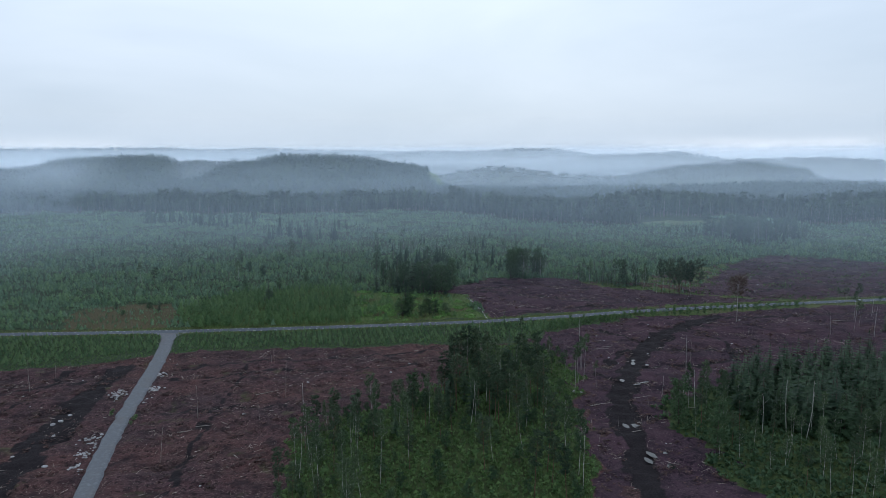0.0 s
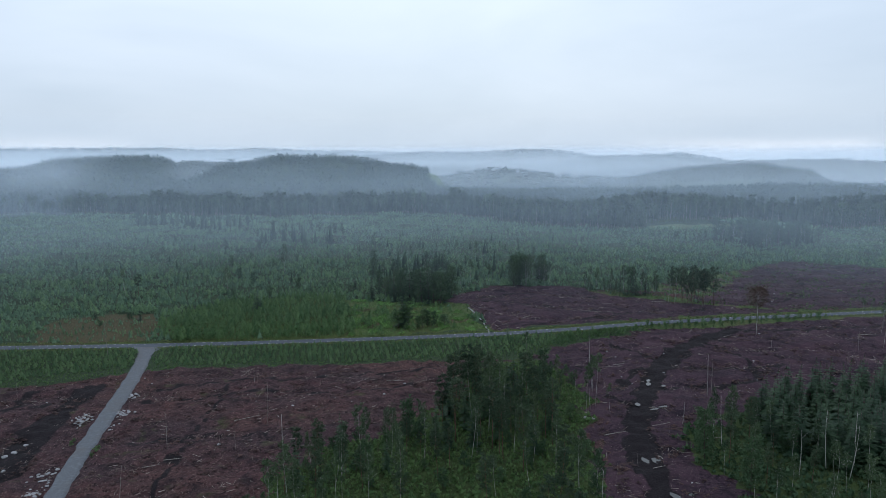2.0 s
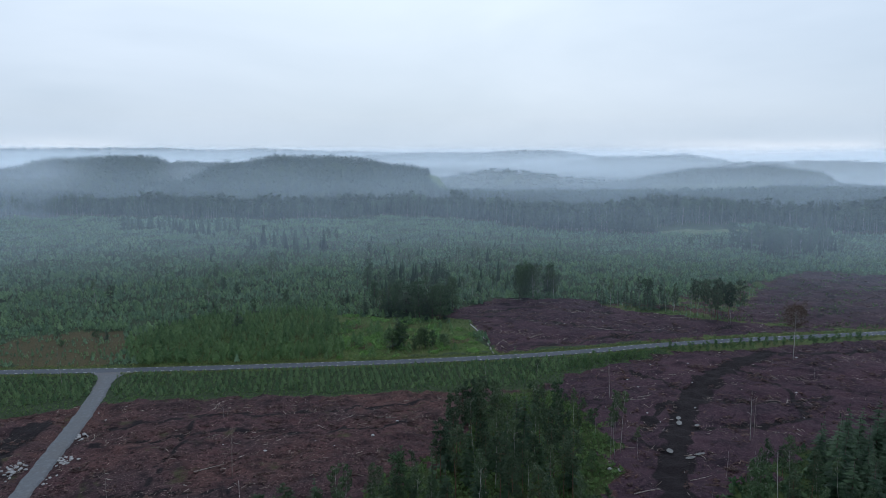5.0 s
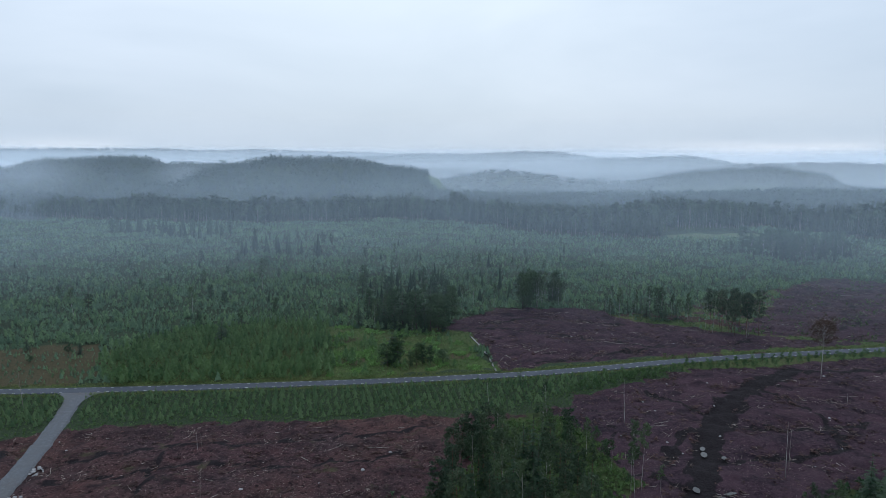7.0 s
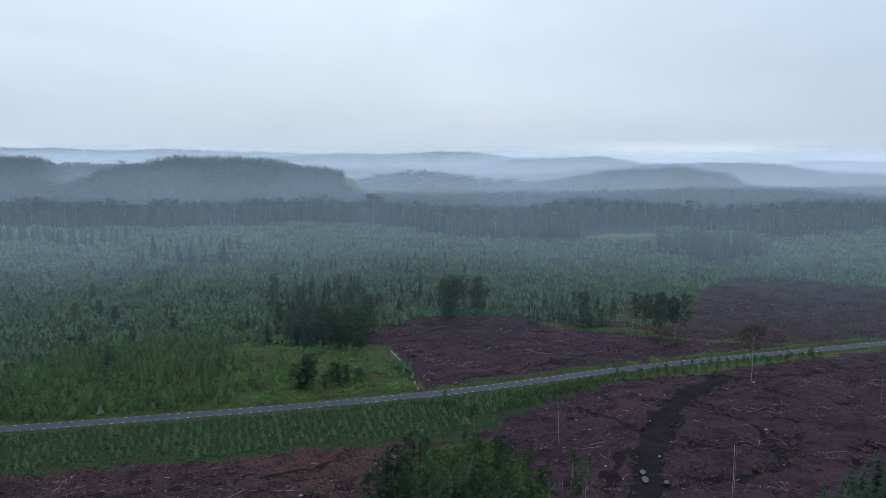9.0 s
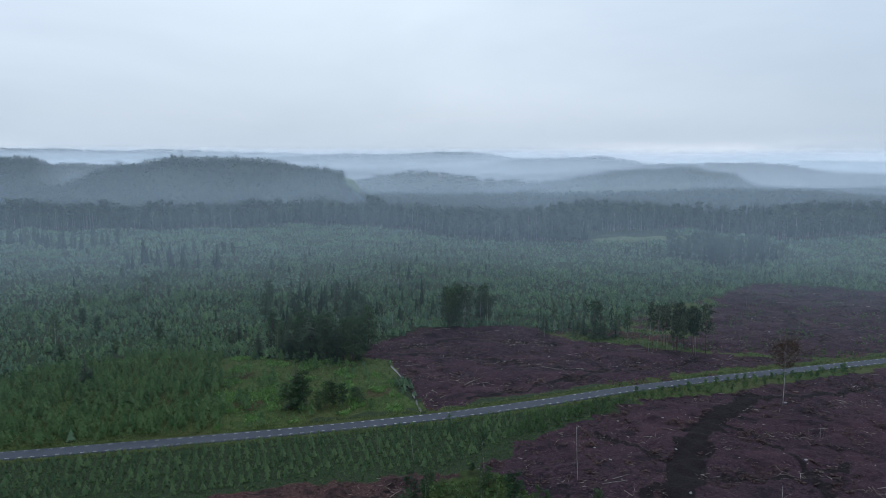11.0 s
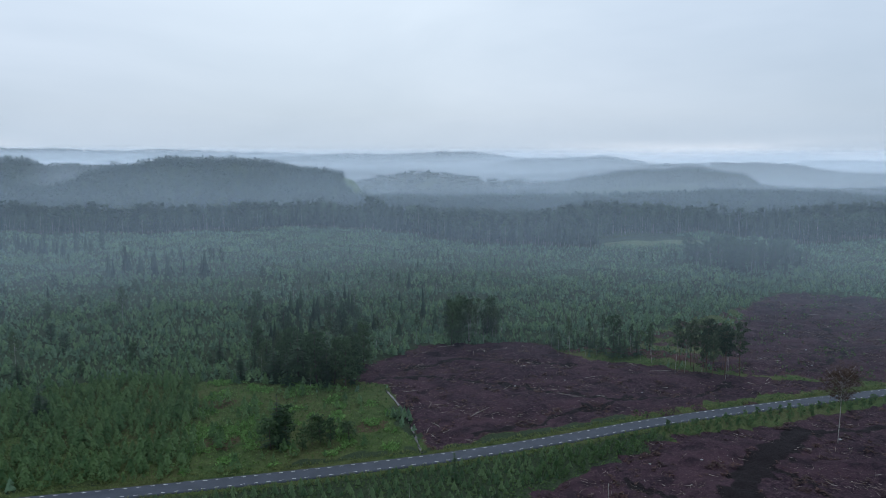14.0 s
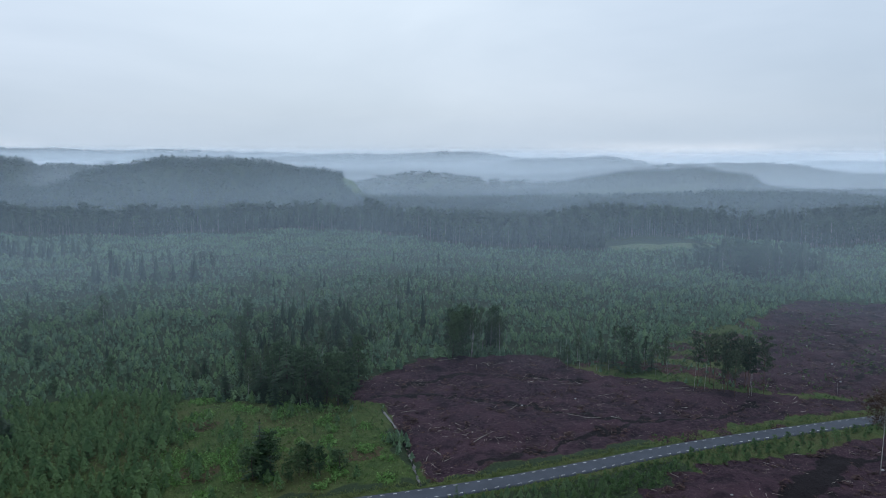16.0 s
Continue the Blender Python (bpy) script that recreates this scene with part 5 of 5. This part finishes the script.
def log_thing(x, y, length, turn, r=0.16, fork=2):
    rng = np.random.RandomState(int(abs(x * 7 + y * 13)))
    pts = [(length * (t - 0.5), 0.25 * math.sin(t * 3 + x), r * 0.8 + 0.05 * rng.rand()) for t in (0, 0.35, 0.7, 1)]
    ob = new("fallen_log")
    part("trunk", mesh_of("trunk", *tube(pts, [r, r * 0.85, r * 0.6, r * 0.3], 7), "grey_wood", True), ob)
    for i in range(fork):
        u = rng.uniform(0.45, 0.95)
        p = np.array([length * (u - 0.5), 0.25 * math.sin(u * 3 + x), r])
        e = p + np.array([0.5, rng.choice([-1, 1]) * rng.uniform(0.4, 0.9), rng.uniform(0.1, 0.5)]) * length * rng.uniform(0.12, 0.3)
        part("branch", mesh_of("branch", *tube([p, (p + e) / 2 + np.array([0, 0, 0.1]), e], [r * 0.4, r * 0.25, 0.015], 5), "grey_wood", True), ob)
    ob.matrix_basis = pose(x, y, height1(x, y) + 0.05, 0, 0, turn)
    return tagged(ob, "bleached grey log with broken branches on felled ground", "log", "logs on the felled ground")


LOGS_NORTH = ((107, 331, 11, 35, 2), (140, 337, 8, -40, 4), (143, 334, 6, -20, 3), (150, 332, 4, -60, 1), (158, 352, 7, 10, 0), (120, 404, 10, 5, 0), (150, 366, 9, -8, 0), (92, 357, 6, 0, 2),
              (88, 322, 5, 60, 4), (91, 325, 5, 110, 4), (93, 320, 4, 20, 3), (124, 350, 5, 30, 1), (185, 350, 9, -10, 0), (216, 331, 6, 40, 1), (300, 360, 10, -6, 1), (246, 372, 8, -12, 0),
              (280, 390, 7, -25, 1), (312, 405, 9, -8, 0))
LOGS_EAST = ((115, 250, 11, 3, 0), (118, 252, 9, 6, 0), (130, 236, 8, -35, 0), (178, 268, 12, -10, 0), (190, 262, 9, -6, 1), (208, 284, 7, 15, 1), (231, 280, 9, 10, 1), (240, 270, 10, -12, 1),
             (90, 170, 8, 14, 0), (96, 160, 7, -30, 1), (104, 197, 8, 12, 0), (112, 184, 6, -8, 1), (88, 193, 9, 10, 0), (124, 222, 5, -30, 1), (160, 240, 6, 50, 1), (175, 228, 7, -15, 0))
LOGS_WEST = ((-30, 199, 6, 10, 3), (-35, 196, 5, 20, 2), (-48, 248, 4, 80, 3), (-14, 225, 9, 20, 0), (-10, 240, 6, -30, 2), (8, 258, 7, 15, 2), (22, 252, 6, 40, 3), (33, 250, 8, -8, 1),
             (44, 262, 9, -14, 0), (58, 256, 7, -35, 1), (62, 260, 5, 30, 2), (14, 246, 5, -50, 1), (-80, 226, 5, 35, 1), (-98, 232, 6, 20, 0))
for x, y, l, a, f in LOGS_NORTH + LOGS_EAST + LOGS_WEST:
    log_thing(x, y, l * 0.85, a, random.uniform(0.08, 0.14), f + 1)


def boulder_mesh(seed):
    bm = bmesh.new()
    bmesh.ops.create_icosphere(bm, subdivisions=2, radius=0.5)
    off = Vector((seed * 3.7, seed * 1.3, 0))
    for v in bm.verts:
        n = noise.noise(v.co * 2.2 + off) * 0.28 + noise.noise(v.co * 5 + off) * 0.09
        v.co = v.co * (1 + n)
        v.co.z = max(v.co.z * 0.65, -0.16)
    me = bpy.data.meshes.new("boulder")
    bm.to_mesh(me)
    bm.free()
    me.materials.append(MATS["granite"])
    return me


BOULDERS = [boulder_mesh(s) for s in range(7)]


def boulder(x, y, size, label="pale grey granite boulder on felled ground", group="boulders"):
    ob = new("boulder", random.choice(BOULDERS))
    ob.matrix_basis = pose(x, y, height1(x, y) + 0.05 * size, 0, 0, random.uniform(0, 360)) @ Matrix.Diagonal((size, size * random.uniform(0.6, 1), size * random.uniform(0.6, 0.9), 1))
    tagged(ob, label, "boulder", group)


# heaps of blasted stone beside the gravel road
for cx, cy, n, w in ((-61.5, 233, 48, 2.6), (-51, 237, 40, 2.4), (-51.5, 252, 18, 1.6), (-58.5, 176, 26, 2.4), (-50.5, 226, 8, 1.5), (-58.5, 196, 30, 3.4), (-58.5, 186, 20, 2.8)):
    for i in range(n):
        x, y = cx + random.gauss(0, w * 0.5), cy + random.gauss(0, w)
        if away(np.array([x]), np.array([y]), LANE)[0] > 2.6:
            boulder(x, y, random.uniform(0.35, 1.15), "pale broken stone in a heap beside the gravel road", "stone heaps by the gravel road")
for x, y, s in ((-72, 212, 1.8), (-73.5, 210, 1.6), (-71, 217, 1.3), (-70, 200, 1.2), (-76, 188, 1.6), (-66, 181, 1.5), (-20, 207, 1.1), (-1, 233, 1.2), (12, 236, 1.5), (19, 241, 1.1), (28, 238, 1.2), (36, 247, 1.0),
                (86, 204, 1.5), (88, 205, 1.2), (84, 205, 1.4), (140, 262, 1.0), (128, 240, 1.1), (120, 262, 0.9), (150, 282, 0.9), (196, 282, 1.2), (112, 240, 0.8), (165, 250, 1.2), (168, 246, 1.4), (172, 249, 1.0),
                (166, 333, 0.8), (128, 352, 0.9), (147, 352, 0.8), (245, 340, 1.1), (258, 356, 1.0), (232, 352, 0.9), (270, 380, 1.2), (330, 420, 1.3)):
    boulder(x, y, s)
for i in range(240):
    x, y = random.uniform(-130, 300), random.uniform(125, 300)
    if slash_mask(np.array([x]), np.array([y]))[0] and random.random() < (0.9 if away(np.array([x]), np.array([y]), TRACK)[0] < 9 else 0.4):
        boulder(x, y, random.uniform(0.35, 0.9), "small pale stone half sunk in felled ground", "stones on the felled ground")


def puddle(x, y, w, l, turn):
    rng = np.random.RandomState(int(x * 11 + y * 3))
    n = 18
    ring = [(1 + 0.28 * math.sin(2 * i / n * 6.283 + rng.rand()) * rng.uniform(0.4, 1)) for i in range(n)]
    V = [(0, 0, 0)] + [(w * 0.5 * r * math.cos(6.283 * i / n), l * 0.5 * r * math.sin(6.283 * i / n), 0) for i, r in enumerate(ring)]
    ob = new("puddle", mesh_of("puddle", V, [(0, 1 + i, 1 + (i + 1) % n) for i in range(n)], "still_water"))
    ob.matrix_basis = pose(x, y, height1(x, y) + 0.02, 0, 0, turn)
    tagged(ob, "shallow puddle mirroring the grey sky in a muddy track", "puddle", "puddles in the muddy track", "structure")


for x, y, w, l, a in ((86, 157, 1.2, 3.2, 20), (89.5, 158, 1.4, 2.2, 60), (83.5, 154, 1.0, 2.6, 10), (91.5, 160.5, 1.8, 2.0, 40), (87.5, 150, 1.3, 2.2, 0), (90, 173, 1.6, 3.0, 30), (87.5, 175, 1.0, 2.4, 10),
                      (93, 171, 1.2, 1.8, 0), (117, 230, 1.0, 2.6, -20), (119, 234, 0.9, 2.0, -20), (121, 227, 1.0, 1.4, 0), (104, 212, 1.1, 2.0, 0), (107, 207, 1.8, 1.0, 0), (111, 209, 2.0, 0.9, 0)):
    puddle(x, y, w * 1.5, l * 1.45, a)


# ---- far houses ----
def house(x, y, w, d, h, turn):
    ob = new("house")
    part("wall", box_mesh("wall", w, d, h, "white_render"), ob).matrix_basis = pose(0, 0, h / 2)
    bm = bmesh.new()
    e = 0.4
    v = [bm.verts.new(p) for p in ((-w / 2 - e, -d / 2 - e, h - 0.1), (w / 2 + e, -d / 2 - e, h - 0.1), (w / 2 + e, d / 2 + e, h - 0.1), (-w / 2 - e, d / 2 + e, h - 0.1), (-w / 2 - e, 0, h + d * 0.38), (w / 2 + e, 0, h + d * 0.38))]
    for f in ((0, 1, 5, 4), (2, 3, 4, 5), (1, 2, 5), (3, 0, 4), (3, 2, 1, 0)):
        bm.faces.new([v[i] for i in f])
    me = bpy.data.meshes.new("roof")
    bm.to_mesh(me)
    bm.free()
    me.materials.append(MATS["roof_sheet"])
    part("roof", me, ob)
    pane = box_mesh("window", 1.2, 0.12, 1.4, "window_glass")
    for i in range(3):
        part("window", pane, ob).matrix_basis = pose((i - 1) * w * 0.3, -d / 2 - 0.03, h * 0.55)
    ob.matrix_basis = pose(x, y, height1(x, y) - 0.2, 0, 0, turn)
    tagged(ob, "small white house far off beyond the forest belt", "house", "far houses")


for b, far, w in ((29.4, 1270, 10), (30.1, 1290, 12), (28.6, 1300, 9), (22.9, 1330, 18), (23.8, 1345, 12)):
    house(far * math.sin(radians(b)), far * math.cos(radians(b)), w, 8, 6, random.uniform(-20, 20))


# ---- mist, and sheets for haze ----
def mist_haze_sheet(name, dist, reach, tall, lean, mat, b0=-50, b1=75, fade=0.0, base=-6.0):
    """A thin curved sheet standing in for mist and haze across the valley, leaning away; lift runs up it, rim fades its
    ends.
    """
    n, k = 49, 15
    V, lift, rim = [], [], []
    for j in range(k):
        t = j / (k - 1)
        for i in range(n):
            s = i / (n - 1)
            b = radians(b0 + (b1 - b0) * s)
            d = dist + lean * t + reach * wob(np.array([s * 1000.0]), np.array([dist]), 260, 5)[0]
            V.append((d * math.sin(b), d * math.cos(b), base + tall * t))
            lift.append(t)
            rim.append(1.0 if fade == 0 else math.sin(1.5708 * min(1, s / fade, (1 - s) / fade)) ** 2)
    i = (np.arange(k - 1)[:, None] * n + np.arange(n - 1)[None]).ravel()
    me = mesh_of(name, V, np.stack([i, i + 1, i + n + 1, i + n], 1), mat, True, {"lift": lift, "rim": rim})
    tagged(new(name, me), "thin pale sheet standing in for mist and haze over the valley and woods", "mist", kind="stuff")


# the air's haze, imitated by added pale sheets: thin low layers, then deeper between the hills
low = ((0.0, 0.0), (0.09, 0.0), (0.31, 0.75), (0.5, 1.0), (0.75, 0.85), (1.0, 0.0))
for i, (dist, density, tall, lean) in enumerate(((300, 0.02, 74, 190), (390, 0.05, 76, 190), (470, 0.095, 78, 180), (550, 0.085, 80, 130))):
    mist_material("ground_mist_%d" % i, low, density, 0.012, (0.69, 0.85, 1.0, 1))
    mist_haze_sheet("ground_mist", dist, 4 + i * 4, tall, lean, "ground_mist_%d" % i)
deep = ((0.0, 0.3), (0.2, 0.6), (0.45, 0.95), (0.62, 1.0), (0.75, 0.7), (1.0, 0.0))
vale = ((0.0, 1.0), (0.4, 1.0), (0.6, 0.8), (0.75, 0.6), (0.87, 0.25), (1.0, 0.0))
for i, (dist, uneven, tall, lean, density, lump, ramp, b0, fade) in enumerate(((868, 10, 136, 160, 0.27, 0.006, deep, -50, 0), (1230, 12, 112, 180, 0.28, 0.004, vale, 8, 0.04),
                                                                             (1820, 40, 116, 340, 0.38, 0.003, vale, -50, 0), (2570, 30, 120, 220, 0.38, 0.003, vale, -50, 0),
                                                                             (3050, 30, 124, 220, 0.38, 0.002, vale, -50, 0), (3600, 30, 140, 330, 0.50, 0.002, vale, -50, 0))):
    mist_material("valley_mist_%d" % i, ramp, density, lump, (0.70, 0.85, 1.0, 1) if i < 1 else (0.80, 0.89, 0.98, 1))
    mist_haze_sheet("valley_mist", dist, uneven, tall, lean, "valley_mist_%d" % i, b0, 75, fade)
mist_material("mist_wisp", ((0.0, 0.0), (0.35, 1.0), (0.6, 0.8), (1.0, 0.0)), 0.26, 0.014)
mist_haze_sheet("mist_wisp", 1170, 8, 75, 150, "mist_wisp", -11.5, -3.5, 0.5, 12)
mist_haze_sheet("mist_wisp", 1120, 10, 85, 170, "mist_wisp", -24, -13, 0.45, 20)
# the pieces of the road last
edge_lines()
